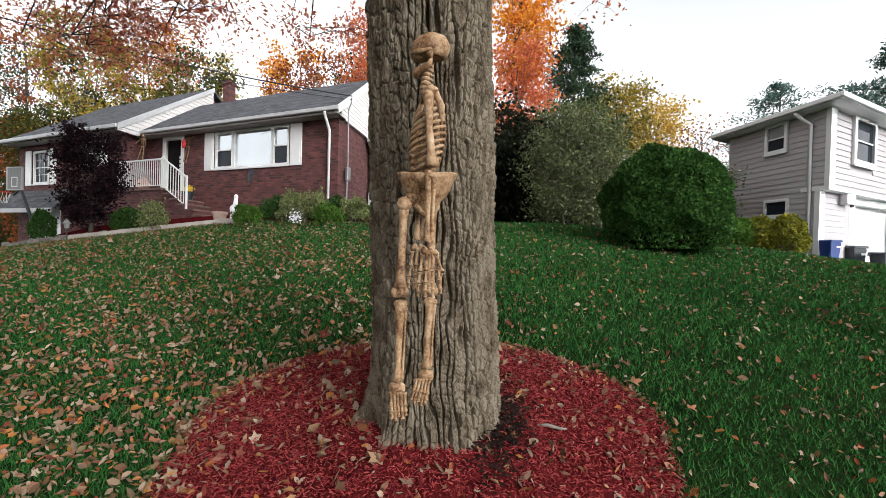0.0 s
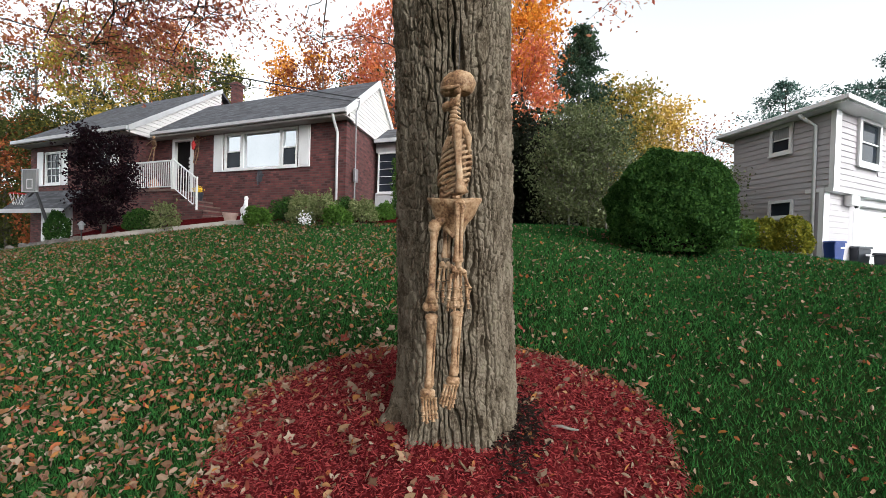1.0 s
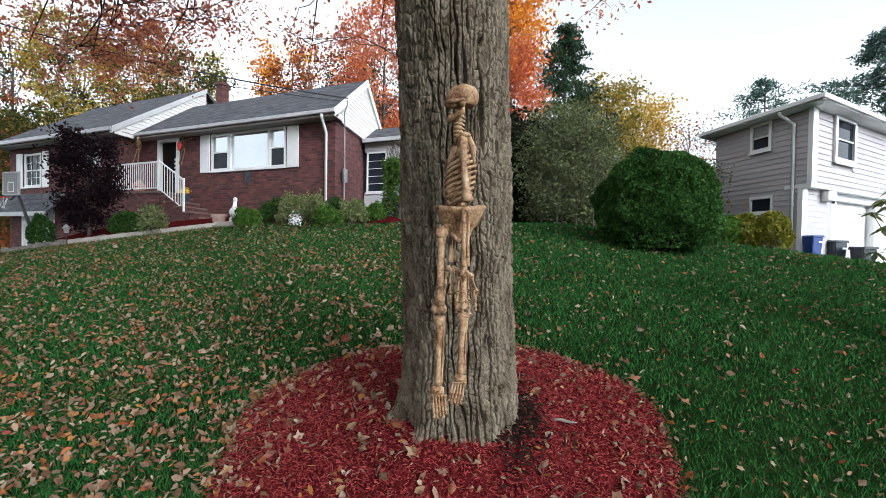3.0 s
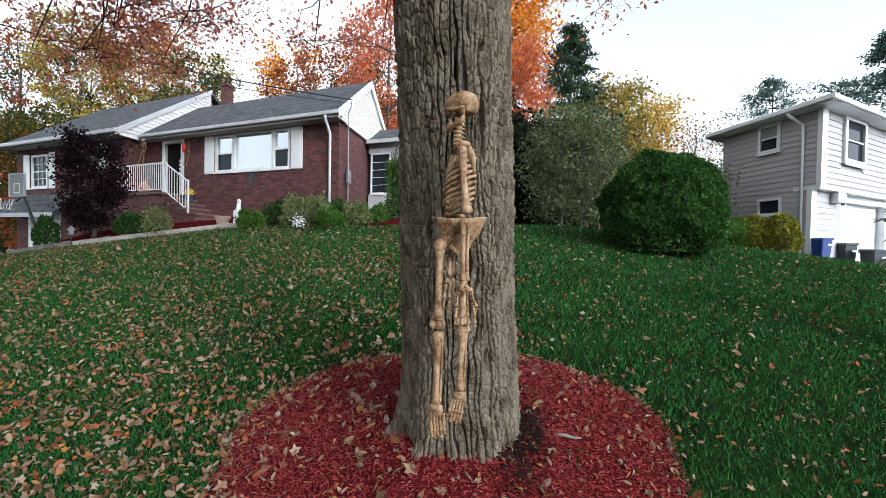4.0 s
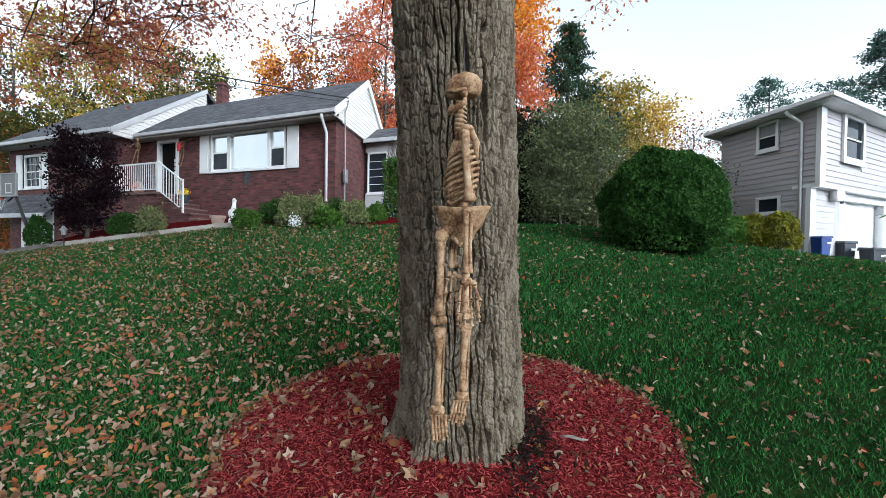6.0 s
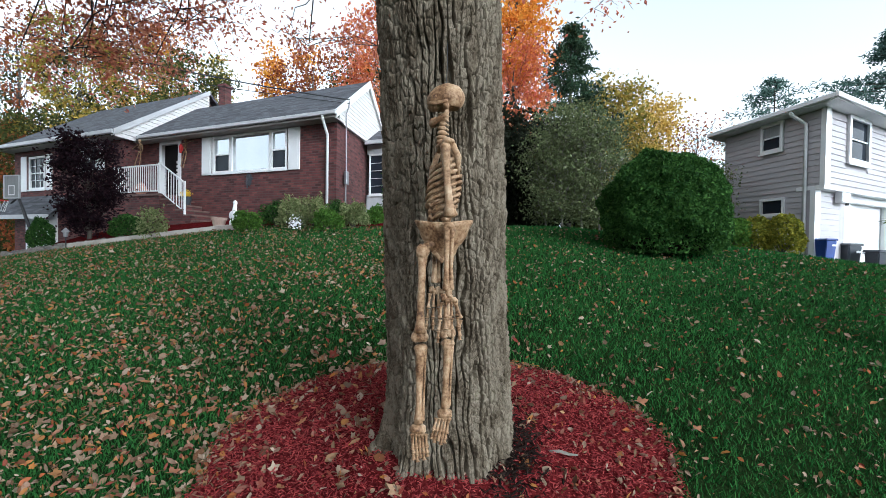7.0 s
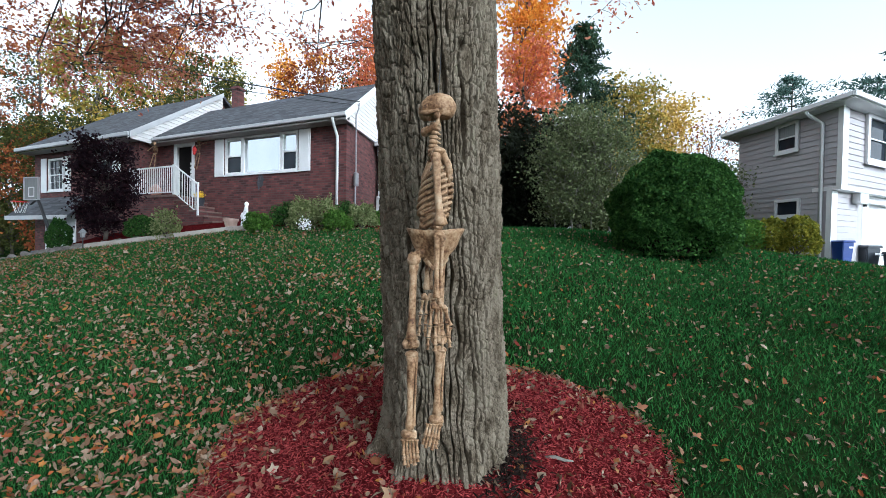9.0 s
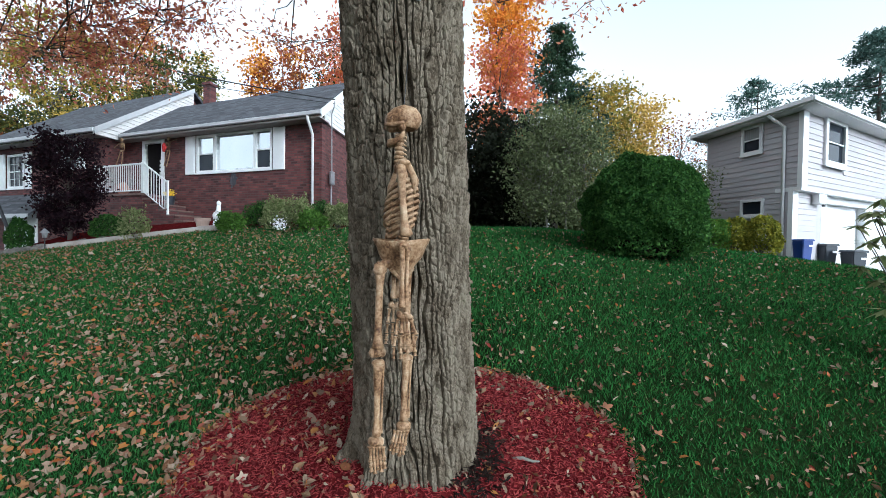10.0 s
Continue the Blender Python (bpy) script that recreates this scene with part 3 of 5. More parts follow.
# ---- the hanging skeleton ornament: one plain mesh ----
def skeleton_figure(at, yaw, scale=1.0):
    P = []

    def bone(a, b, r, knob=1.7, sides=10):
        a, b = Vector(a), Vector(b)
        prof = ((0, 0.6), (0.025, 1.0), (0.06, 1.0), (0.12, 0.0), (0.3, -0.25), (0.55, -0.3), (0.8, -0.1), (0.9, 0.2), (0.945, 1.0), (0.98, 1.0), (1, 0.6))
        P.append(tube([a + (b - a) * t for t, _ in prof], [r * (1 + (knob - 1) * k) if k > 0 else r * (1 + k * 0.8) for _, k in prof], sides))

    def ball(c, r, seed=1, rough=0.1):
        P.append(blob(c, r if hasattr(r, "__len__") else (r, r, r), seed, rough, 16, 10))

    # skull in three-quarter profile: a long cranium, brow, hollow sockets between cheek and brow, and a flat base
    v, f = blob((0.062, 0, 1.806), (0.074, 0.062, 0.060), 3, 0.06, 28, 20)
    P.append(([(x, y, max(z, 1.764 + 0.06 * (0.07 - x) * (x < 0.07))) for x, y, z in v], f))
    ball((0.016, 0, 1.800), (0.040, 0.050, 0.040), 12, 0.10)
    ball((0.006, 0, 1.774), (0.030, 0.040, 0.022), 7, 0.15)
    for sgn in (-1, 1):
        P.append(tube([(-0.018, sgn * 0.030, 1.776), (0.010, sgn * 0.047, 1.772), (0.040, sgn * 0.055, 1.776), (0.066, sgn * 0.055, 1.782)], [0.008, 0.011, 0.008, 0.007], 8))
        ball((0.058, sgn * 0.048, 1.762), (0.014, 0.011, 0.015), 5, 0.2)
    # hanging jaw
    P.append(tube([(0.062, -0.042, 1.755), (0.060, -0.041, 1.732), (0.044, -0.036, 1.716), (0.018, -0.028, 1.704), (-0.002, -0.012, 1.698), (-0.002, 0.012, 1.698), (0.018, 0.028, 1.704), (0.044, 0.036, 1.716), (0.060, 0.041, 1.732), (0.062, 0.042, 1.755)], [0.007, 0.010, 0.012, 0.012, 0.013, 0.013, 0.012, 0.012, 0.010, 0.007], 8))
    P.append(tube([(0.016, -0.026, 1.714), (-0.004, -0.012, 1.710), (-0.004, 0.012, 1.710), (0.016, 0.026, 1.714)], [0.006, 0.008, 0.008, 0.006], 7))
    # spine
    for i in range(8):
        z = 1.745 - 0.019 * i
        P.append(tube([(0.040, 0.004, z), (0.040, 0.004, z - 0.004), (0.040, 0.004, z - 0.009), (0.040, 0.004, z - 0.015)], [0.014 + 0.0008 * i, 0.0185 + 0.0008 * i, 0.0185 + 0.0008 * i, 0.014 + 0.0008 * i], 10))
        P.append(tube([(0.052, 0.004, z - 0.006), (0.072, 0.006, z - 0.014)], [0.007, 0.003], 6))
    P.append(tube([(0.052, 0.02, 1.60), (0.088, 0.035, 1.50), (0.092, 0.035, 1.38), (0.062, 0.02, 1.27)], [0.014, 0.015, 0.016, 0.018], 9))
    # collar bones, shoulder blades and shoulder caps
    for sgn in (-1, 1):
        P.append(tube([(0.030, sgn * 0.012, 1.578), (0.036, sgn * 0.052, 1.600), (0.066, sgn * 0.096, 1.606)], [0.009, 0.010, 0.014], 8))
        ball((0.070, sgn * 0.088, 1.606), (0.026, 0.022, 0.015), 6, 0.2)
        ball((0.060, sgn * 0.098, 1.578), (0.024, 0.022, 0.020), 8, 0.15)
        P.append(tube([(0.085, sgn * 0.08, 1.60), (0.110, sgn * 0.064, 1.55), (0.112, sgn * 0.05, 1.47)], [0.014, 0.015, 0.006], 8))
    # breast bone and ribs
    P.append(tube([(0.026, 0, 1.575), (0.004, 0, 1.51), (-0.008, 0, 1.41)], [0.012, 0.013, 0.008], 8))
    for i in range(9):
        z = 1.560 - 0.0258 * i
        w = 0.060 + 0.022 * math.sin(math.pi * (i + 1.5) / 10)
        front, back = 0.016 - 0.034 * math.sin(math.pi * min(i + 2, 9) / 12), 0.100 + 0.026 * math.sin(math.pi * (i + 1) / 10)
        for sgn in (-1, 1):
            pts = []
            for j in range(13):
                a = math.pi * j / 12
                x = (front + back) / 2 + (back - front) / 2 * math.cos(a)
                pts.append((x, sgn * w * max(0.0, math.sin(a)) ** 0.75, z - 0.082 * (j / 12) ** 1.2 + (0.02 if j > 9 else 0) * (i > 5)))
            P.append(tube(pts, [0.0090 - 0.002 * abs(j - 6) / 6 for j in range(13)], 7))
    # waist and the open pelvis bowl with its thin rolled rim
    for i in range(3):
        P.append(tube([(0.056, 0.01, 1.325 - 0.02 * i), (0.056, 0.01, 1.317 - 0.02 * i), (0.056, 0.01, 1.309 - 0.02 * i)], [0.018, 0.024, 0.018], 10))
    rings = [(1.225, 0.060, 0.046), (1.250, 0.096, 0.070), (1.270, 0.112, 0.082), (1.284, 0.118, 0.086), (1.287, 0.124, 0.092), (1.281, 0.125, 0.093), (1.266, 0.119, 0.088), (1.248, 0.108, 0.080), (1.228, 0.096, 0.072), (1.205, 0.082, 0.062), (1.184, 0.064, 0.052), (1.160, 0.050, 0.044), (1.138, 0.036, 0.034), (1.120, 0.012, 0.014)]
    v, f = [], []
    for z, rx, ry in rings:
        for k in range(36):
            a = 2 * math.pi * k / 36
            dip = (-0.012 * math.cos(2 * a) if z < 1.245 else 0) + 0.006 * math.cos(2 * a + 0.4)
            wob = 1 + 0.05 * noise.noise((math.cos(a) * 2, math.sin(a) * 2, z * 14))
            v.append((0.056 + rx * wob * math.cos(a), ry * wob * math.sin(a), z + dip))
    for j in range(len(rings) - 1):
        for k in range(36):
            f.append((j * 36 + k, (j + 1) * 36 + k, (j + 1) * 36 + (k + 1) % 36, j * 36 + (k + 1) % 36))
    f.append(tuple(range(36)))
    P.append((v, f))
    for hx, sgn in ((-0.030, -1), (0.082, 1)):
        ball((hx, sgn * 0.04, 1.158), (0.030, 0.030, 0.032), 8, 0.25)
        P.append(tube([(hx - 0.004, sgn * 0.04, 1.165), (hx * 0.6 + 0.022, sgn * 0.03, 1.190), (0.056, 0, 1.21)], [0.018, 0.022, 0.03], 9))
        P.append(tube([(hx * 0.5 + 0.03, sgn * 0.03, 1.16), (0.05, sgn * 0.02, 1.118), (0.06, sgn * 0.006, 1.15)], [0.012, 0.010, 0.012], 8))
    # arms: one hangs before the body, one behind it
    for y, x0, x1, x2, dz in ((-0.112, 0.060, 0.082, 0.080, 0.0), (0.095, 0.05, 0.034, 0.022, 0.01)):
        P.append(tube([(x0, y, 1.592 + dz), (x0, y, 1.575 + dz), (x0 + 0.002, y, 1.55 + dz), (x0 + 0.008, y, 1.45 + dz), (x1 - 0.003, y, 1.36 + dz), (x1, y, 1.328 + dz), (x1 + 0.002, y, 1.308 + dz), (x1 + 0.002, y, 1.298 + dz)], [0.016, 0.023, 0.018, 0.0145, 0.0155, 0.024, 0.031, 0.018], 11))
        ball((x2, y, 1.263 + dz), (0.022, 0.018, 0.017), 11, 0.2)
        bone((x2 - 0.010, y, 1.268 + dz), (x2 - 0.007, y, 1.006 + dz), 0.0125, 1.35)
        bone((x2 + 0.012, y + 0.006, 1.258 + dz), (x2 + 0.010, y + 0.004, 1.008 + dz), 0.0095, 1.5)
        for k in range(4):
            ball((x2 - 0.018 + 0.014 * k, y, 0.976 + dz - 0.010 * (k % 2)), (0.013, 0.012, 0.014), 13 + k, 0.3)
        for k in range(4):
            fx = x2 - 0.026 + 0.019 * k
            for a, b, out in ((0.958, 0.895, 0.0), (0.890, 0.850, 0.016), (0.845, 0.818, 0.016), (0.814, 0.796 - 0.006 * (k % 3), 0.004)):
                bone((fx + (0.958 - a) * 0.07 * (k - 1.2), y - out, a + dz + 0.004 * k), (fx + (0.958 - b) * 0.07 * (k - 1.2), y - out - 0.002, b + dz + 0.004 * k), 0.0070, 1.4, 8)
        bone((x2 + 0.030, y, 0.955 + dz), (x2 + 0.052, y - 0.006, 0.895 + dz), 0.0075, 1.4, 8)
        bone((x2 + 0.052, y - 0.008, 0.890 + dz), (x2 + 0.046, y - 0.012, 0.848 + dz), 0.0068, 1.4, 8)
    # legs
    for y, hx, kx, ax, top, kz, az, turn in ((-0.045, -0.030, -0.035, -0.036, 1.15, 0.800, 0.448, 0.10), (0.05, 0.082, 0.078, 0.074, 1.16, 0.800, 0.478, -0.22)):
        P.append(tube([(hx, y * 0.9, top), (hx, y * 0.9, top - 0.03), (hx, y, top - 0.06), (hx - 0.001, y, 1.02), (kx, y, 0.90), (kx, y, kz + 0.045), (kx, y, kz + 0.02)], [0.022, 0.021, 0.016, 0.0165, 0.0165, 0.021, 0.030], 11))
        for sgn in (-1, 1):
            ball((kx + sgn * 0.017, y - 0.004, kz + 0.002), (0.021, 0.026, 0.022), 16 + sgn, 0.12)
        ball((kx + 0.003, y - 0.026, kz + 0.004), (0.016, 0.010, 0.017), 20, 0.1)
        ball((kx + 0.003, y, kz - 0.044), (0.030, 0.026, 0.017), 17, 0.1)
        P.append(tube([(kx + 0.002, y, kz - 0.04), (kx + 0.002, y, kz - 0.075), (kx, y, kz - 0.13), (ax, y, (kz + az) / 2 - 0.03), (ax, y, az + 0.06), (ax, y, az + 0.015), (ax, y, az - 0.006)], [0.027, 0.019, 0.0165, 0.0145, 0.0135, 0.019, 0.021], 10))
        bone((kx + 0.022, y + 0.012, kz - 0.055), (ax + 0.017, y + 0.01, az), 0.0065, 1.4, 8)
        ball((ax - 0.006, y - 0.006, az - 0.030), (0.028, 0.026, 0.022), 18, 0.25)
        ball((ax + 0.012, y + 0.012, az - 0.038), (0.020, 0.024, 0.022), 21, 0.25)
        for k in range(5):
            fx = ax - 0.028 + 0.014 * k
            for a, b in ((0.044, 0.092), (0.095, 0.114), (0.117, 0.132 + 0.012 * (k % 2))):
                bone((fx + turn * a, y - 0.022 - 0.05 * a, az - a), (fx + turn * b, y - 0.022 - 0.05 * b, az - b - 0.004 * (4 - k if turn > 0 else k)), 0.0078, 1.35, 7)
    v, f = joined(P)
    m = Matrix.Translation(at) @ Matrix.Rotation(yaw, 4, "Z") @ Matrix.Scale(scale, 4)
    out = []
    for p in v:
        q = Vector(p)
        out.append(tuple(m @ (q + noise.noise_vector(q * 34) * 0.0022 + noise.noise_vector(q * 90) * 0.0008)))
    return out, f


def posed_figure(at, yaw, height, arms, legs):
    """A small standing skeleton with spread limbs: arms and legs as (elbow, end) pairs, sides and up, in shares of its height."""
    P = [blob((0, 0, 0.93), (0.05, 0.055, 0.065), 2, 0.08, 12, 8), blob((0, -0.02, 0.875), (0.032, 0.035, 0.022), 3, 0.1, 10, 6)]
    P.append(tube([(0, 0.01, 0.86), (0, 0.015, 0.68), (0, 0.01, 0.52)], 0.011, 6))
    for i in range(7):
        z, w = 0.79 - 0.026 * i, 0.055 + 0.025 * math.sin(math.pi * (i + 1.5) / 8)
        P.append(tube([(w * math.cos(a), -0.05 * math.sin(a) * 1.1, z - 0.02 * math.sin(a)) for a in np.linspace(-0.6, math.pi + 0.6, 13)], 0.006, 5))
    P.append(tube([(-0.11, 0, 0.81), (0, -0.03, 0.80), (0.11, 0, 0.81)], 0.010, 6))
    P.append(tube([(-0.06, 0, 0.53), (0, -0.03, 0.50), (0.06, 0, 0.53)], [0.018, 0.024, 0.018], 7))
    for (sx, sz), limbs, r in ((((0.11, 0.81)), arms, 0.011), ((0.055, 0.52), legs, 0.014)):
        for sgn, ((ex, ez), (hx, hz)) in zip((-1, 1), limbs):
            a, e, h = Vector((sgn * sx, 0, sz)), Vector((ex, -0.02, ez)), Vector((hx, -0.03, hz))
            for p, q in ((a, e), (e, h)):
                P.append(tube([p, p + (q - p) * 0.08, p + (q - p) * 0.5, p + (q - p) * 0.92, q], [r * 1.3, r * 1.5, r * 0.8, r * 1.4, r * 1.2], 7))
            P.append(blob(tuple(h), (0.022, 0.018, 0.028), 4, 0.2, 8, 6))
    v, f = joined(P)
    m = Matrix.Translation(at) @ Matrix.Rotation(yaw, 4, "Z") @ Matrix.Scale(height, 4)
    return [tuple(m @ Vector(p)) for p in v], f


single("hanging_skeleton_ornament", skeleton_figure((-0.66, 1.72, 0), radians(15.2)), M_BONE, "tan plastic skeleton ornament hanging in profile against the trunk", "ornament", smooth=True)
single("hanger_cord", tube([(-0.605, 1.735, 1.85), (-0.63, 1.83, 2.0), (-0.66, 1.93, 2.14)], 0.002, 5), M_BLACK, "thin dark cord tying the ornament to the trunk", "cord")
tag = thing("tree_tag", (-0.61, 1.87, 2.40), "small pale metal tag nailed high on the trunk", "tag")
part("plate", moved(box((-0.035, -0.004, -0.025), (0.035, 0.004, 0.025), 0.003), Matrix.Translation((-0.61, 1.868, 2.415)) @ Matrix.Rotation(0.25, 4, "Z") @ Matrix.Rotation(0.2, 4, "Y")), M_METAL, tag)
part("nail", tube([(-0.61, 1.858, 2.425), (-0.61, 1.90, 2.425)], 0.004, 6), M_BLACK, tag)


# ---- single large leaves and a twig that stand out ----
def lobed_leaf(x, y, lift, size, yaw, tilt):
    at = (x, y, gz(x, y) + lift)
    m = Matrix.Translation(at) @ Matrix.Rotation(yaw, 4, "Z") @ Matrix.Rotation(tilt, 4, "X")
    leaf = thing("large_fallen_leaf", at, "large pale tan lobed leaf lying on the ground", "leaf", "large fallen leaves")
    v, f = [m @ Vector((0, 0, 0))], []
    for k in range(20):
        a = 2 * math.pi * k / 20
        r = size * (1.0 if k % 4 == 0 else 0.72 if k % 2 else 0.46) * (0.8 + 0.2 * math.cos(a))
        v.append(m @ Vector((r * math.cos(a), r * math.sin(a), 0.25 * r * math.sin(2 * a + yaw) + 0.2 * r)))
    f = [(0, 1 + k, 1 + (k + 1) % 20) for k in range(20)]
    part("blade", ([tuple(p) for p in v], f), M_LEAF, leaf)
    part("stalk", tube([tuple(m @ Vector(p)) for p in ((-size * 0.1, 0, 0.004), (-size * 0.9, 0.1 * size, 0.008), (-size * 1.3, 0.2 * size, 0.004))], 0.0015, 5), M_LIMB, leaf)


for x, y, s, a in ((0.39, 3.28, 0.062, 0.4), (-3.63, 2.47, 0.066, 2.1), (-4.05, 2.58, 0.06, 4.0), (-1.49, 2.54, 0.035, 1.2), (-1.40, 2.33, 0.034, 5.1), (-2.04, 3.73, 0.07, 3.3), (0.71, 3.11, 0.045, 0.9), (-2.30, 1.95, 0.055, 2.7)):
    ring = in_ring(x, y)
    lobed_leaf(x, y, (mulch_lift(ring) + 0.012) if ring < 1 else 0.05, s, a, 0.25)
tz = gz(-0.12, 2.52) + mulch_lift(in_ring(-0.12, 2.52)) + 0.016
single("twig", tube([(-0.19, 2.52, tz), (-0.13, 2.53, tz + 0.006), (-0.07, 2.515, tz + 0.003), (-0.03, 2.53, tz)], [0.008, 0.010, 0.008, 0.004], 7), M_PALEBARK, "short weathered grey twig lying on the mulch", "twig", smooth=True)


# ---- the brick house ----
H1 = plan(O1, EX1, EY1)


def lb(a, b, h=H1, bevel=0.0):
    return moved(box(a, b, bevel), h)


house = thing("brick_house", H1 @ Vector((-5, 0, 1.6)), "single-storey red brick house with grey shingle roof and white trim", "house")
EAVE, RIDGE, RV = 5.2, 7.28, 3.05
SLOPE = (RIDGE - EAVE) / (RV + 0.45)
for a, b in (((-10.15, 0, 0.6), (-8.95, 0.3, 5.02)), ((-7.65, 0, 0.6), (-5.9, 0.3, 5.02)), ((-2.18, 0, 0.6), (-0.1, 0.3, 5.02)), ((-8.95, 0, 0.6), (-7.65, 0.3, 2.78)), ((-5.9, 0, 0.6), (-2.18, 0.3, 3.56))):
    part("front_wall", lb(a, b), M_BRICK, house, "dark red brick wall")
part("side_wall", lb((-0.4, 0.302, 0.6), (-0.102, 6.2, 5.02)), M_BRICKSIDE, house)
part("back_wall", lb((-10.1, 6.2, -1), (-0.1, 6.5, 5.02)), M_BRICK, house)
# gable siding in boards
n = 15
for i in range(n):
    z0, z1 = 5.02 + i * (RIDGE - 5.12) / n, 5.02 + (i + 1) * (RIDGE - 5.12) / n
    a = max(0.0, (z0 - EAVE) / SLOPE - 0.45 + 0.12)
    b = 2 * RV - a
    if b - a < 0.1:
        break
    part("siding_board", moved(prism([(0.02, a, z0), (0.02, b, z0), (0.0, b, z1), (0.0, a, z1)], (-0.05, 0, 0)), H1), M_CREAM, house, "white gable siding")
part("gable_backing", moved(prism([(-0.03, 0, 5.02), (-0.03, 2 * RV, 5.02), (-0.03, RV, RIDGE - 0.12)], (-0.1, 0, 0)), H1), M_CREAM, house)


def roof_slab(u0, u1, v0, z0, v1, z1, th=0.16, h=H1):
    return moved(prism([(u0, v0, z0), (u1, v0, z0), (u1, v1, z1), (u0, v1, z1)], (0, 0, -th)), h)


part("roof", merged(roof_slab(-10.2, 0.1, -0.5, EAVE + 0.05, RV, RIDGE + 0.1), roof_slab(-10.2, 0.1, RV, RIDGE + 0.1, 6.6, EAVE + 0.05)), M_SHINGLE, house, "weathered grey shingles")
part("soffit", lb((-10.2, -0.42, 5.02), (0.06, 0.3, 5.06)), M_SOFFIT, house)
part("gutter", lb((-9.75, -0.62, 5.10), (0.12, -0.5, 5.23), bevel=0.02), M_TRIM, house)
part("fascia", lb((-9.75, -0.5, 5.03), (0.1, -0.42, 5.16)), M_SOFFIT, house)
part("rake_board", moved(prism([(0.115, -0.5, EAVE - 0.2), (0.115, -0.5, EAVE + 0.06), (0.115, RV, RIDGE + 0.11), (0.115, RV, RIDGE - 0.17)], (-0.07, 0, 0)), H1), M_WHITE, house)
part("rake_board", moved(prism([(0.115, 6.6, EAVE - 0.2), (0.115, 6.6, EAVE + 0.06), (0.115, RV + 0.004, RIDGE + 0.11), (0.115, RV + 0.004, RIDGE - 0.17)], (-0.07, 0, 0)), H1), M_WHITE, house)
part("downspout", moved(bm_of(tube([(-0.42, -0.56, 5.12), (-0.42, -0.5, 4.98), (-0.44, -0.08, 4.62), (-0.44, -0.06, 1.9)], 0.055, 8)), H1), M_WHITE, house, "white metal downspout", True)


def sash(parent, u0, u1, z0, z1, v, h=H1, grid=(1, 2), axis="u", glass=None, fw=0.06, frame_mat=None):
    """A window with frame, sill, panes and bars; axis v: on a side wall at u = v."""
    fm = frame_mat or M_WHITE

    def bx(a0, a1, c0, c1, b0, b1, bev=0.0):
        if axis == "u":
            return moved(box((a0, c0, b0), (a1, c1, b1), bev), h)
        return moved(box((c0, a0, b0), (c1, a1, b1), bev), h)

    win = part("window", merged(bx(u0, u1, v - 0.06, v + 0.08, z1 - fw, z1), bx(u0, u1, v - 0.06, v + 0.08, z0, z0 + fw), bx(u0, u0 + fw, v - 0.06, v + 0.08, z0 + fw, z1 - fw), bx(u1 - fw, u1, v - 0.06, v + 0.08, z0 + fw, z1 - fw)), fm, parent, "white framed window")
    part("sill", bx(u0 - 0.04, u1 + 0.04, v - 0.1, v - 0.055, z0 - 0.05, z0 + 0.01), fm, win)
    nu, nz = grid
    for i in range(nu):
        for j in range(nz):
            a0, a1 = u0 + fw + (u1 - u0 - 2 * fw) * i / nu, u0 + fw + (u1 - u0 - 2 * fw) * (i + 1) / nu
            b0, b1 = z0 + fw + (z1 - z0 - 2 * fw) * j / nz, z0 + fw + (z1 - z0 - 2 * fw) * (j + 1) / nz
            part("pane", bx(a0, a1, v + 0.02 + 0.015 * (j == 0), v + 0.03 + 0.015 * (j == 0), b0, b1), glass(j) if glass else M_GLASS, win)
    for i in range(1, nu):
        a = u0 + fw + (u1 - u0 - 2 * fw) * i / nu
        part("muntin", bx(a - 0.006, a + 0.006, v - 0.01, v + 0.018, z0 + fw, z1 - fw), fm, win)
    for j in range(1, nz):
        b = z0 + fw + (z1 - z0 - 2 * fw) * j / nz
        part("muntin", bx(u0 + fw, u1 - fw, v - 0.016, v + 0.017, b - (0.022 if j * 2 == nz else 0.007), b + (0.022 if j * 2 == nz else 0.007)), fm, win)
    return win


sky_glass = lambda j: M_SKYGLASS
sash(house, -4.92, -2.98, 3.6, 5.0, 0.04, grid=(1, 1), glass=sky_glass)
sash(house, -5.88, -4.92, 3.6, 5.0, 0.04, grid=(1, 2), glass=lambda j: M_GLASS if j == 0 else M_SKYGLASS, fw=0.09)
sash(house, -2.98, -2.2, 3.6, 5.0, 0.04, grid=(1, 2), glass=lambda j: M_GLASS if j == 0 else M_SKYGLASS, fw=0.08)


def shutter(u0, u1, z0, z1, v, parent):
    sh = part("shutter", merged(lb((u0, v - 0.05, z0), (u1, v, z1), bevel=0.01)), M_WHITE, parent, "white panel shutter")
    part("shutter_panel", merged(lb((u0 + 0.07, v - 0.062, z0 + 0.08), (u1 - 0.07, v - 0.05, (z0 + z1) / 2 - 0.04)), lb((u0 + 0.07, v - 0.062, (z0 + z1) / 2 + 0.04), (u1 - 0.07, v - 0.05, z1 - 0.08))), M_WHITE, sh)


shutter(-6.45, -5.93, 3.56, 5.0, 0.0, house)
shutter(-2.14, -1.62, 3.56, 5.0, 0.0, house)
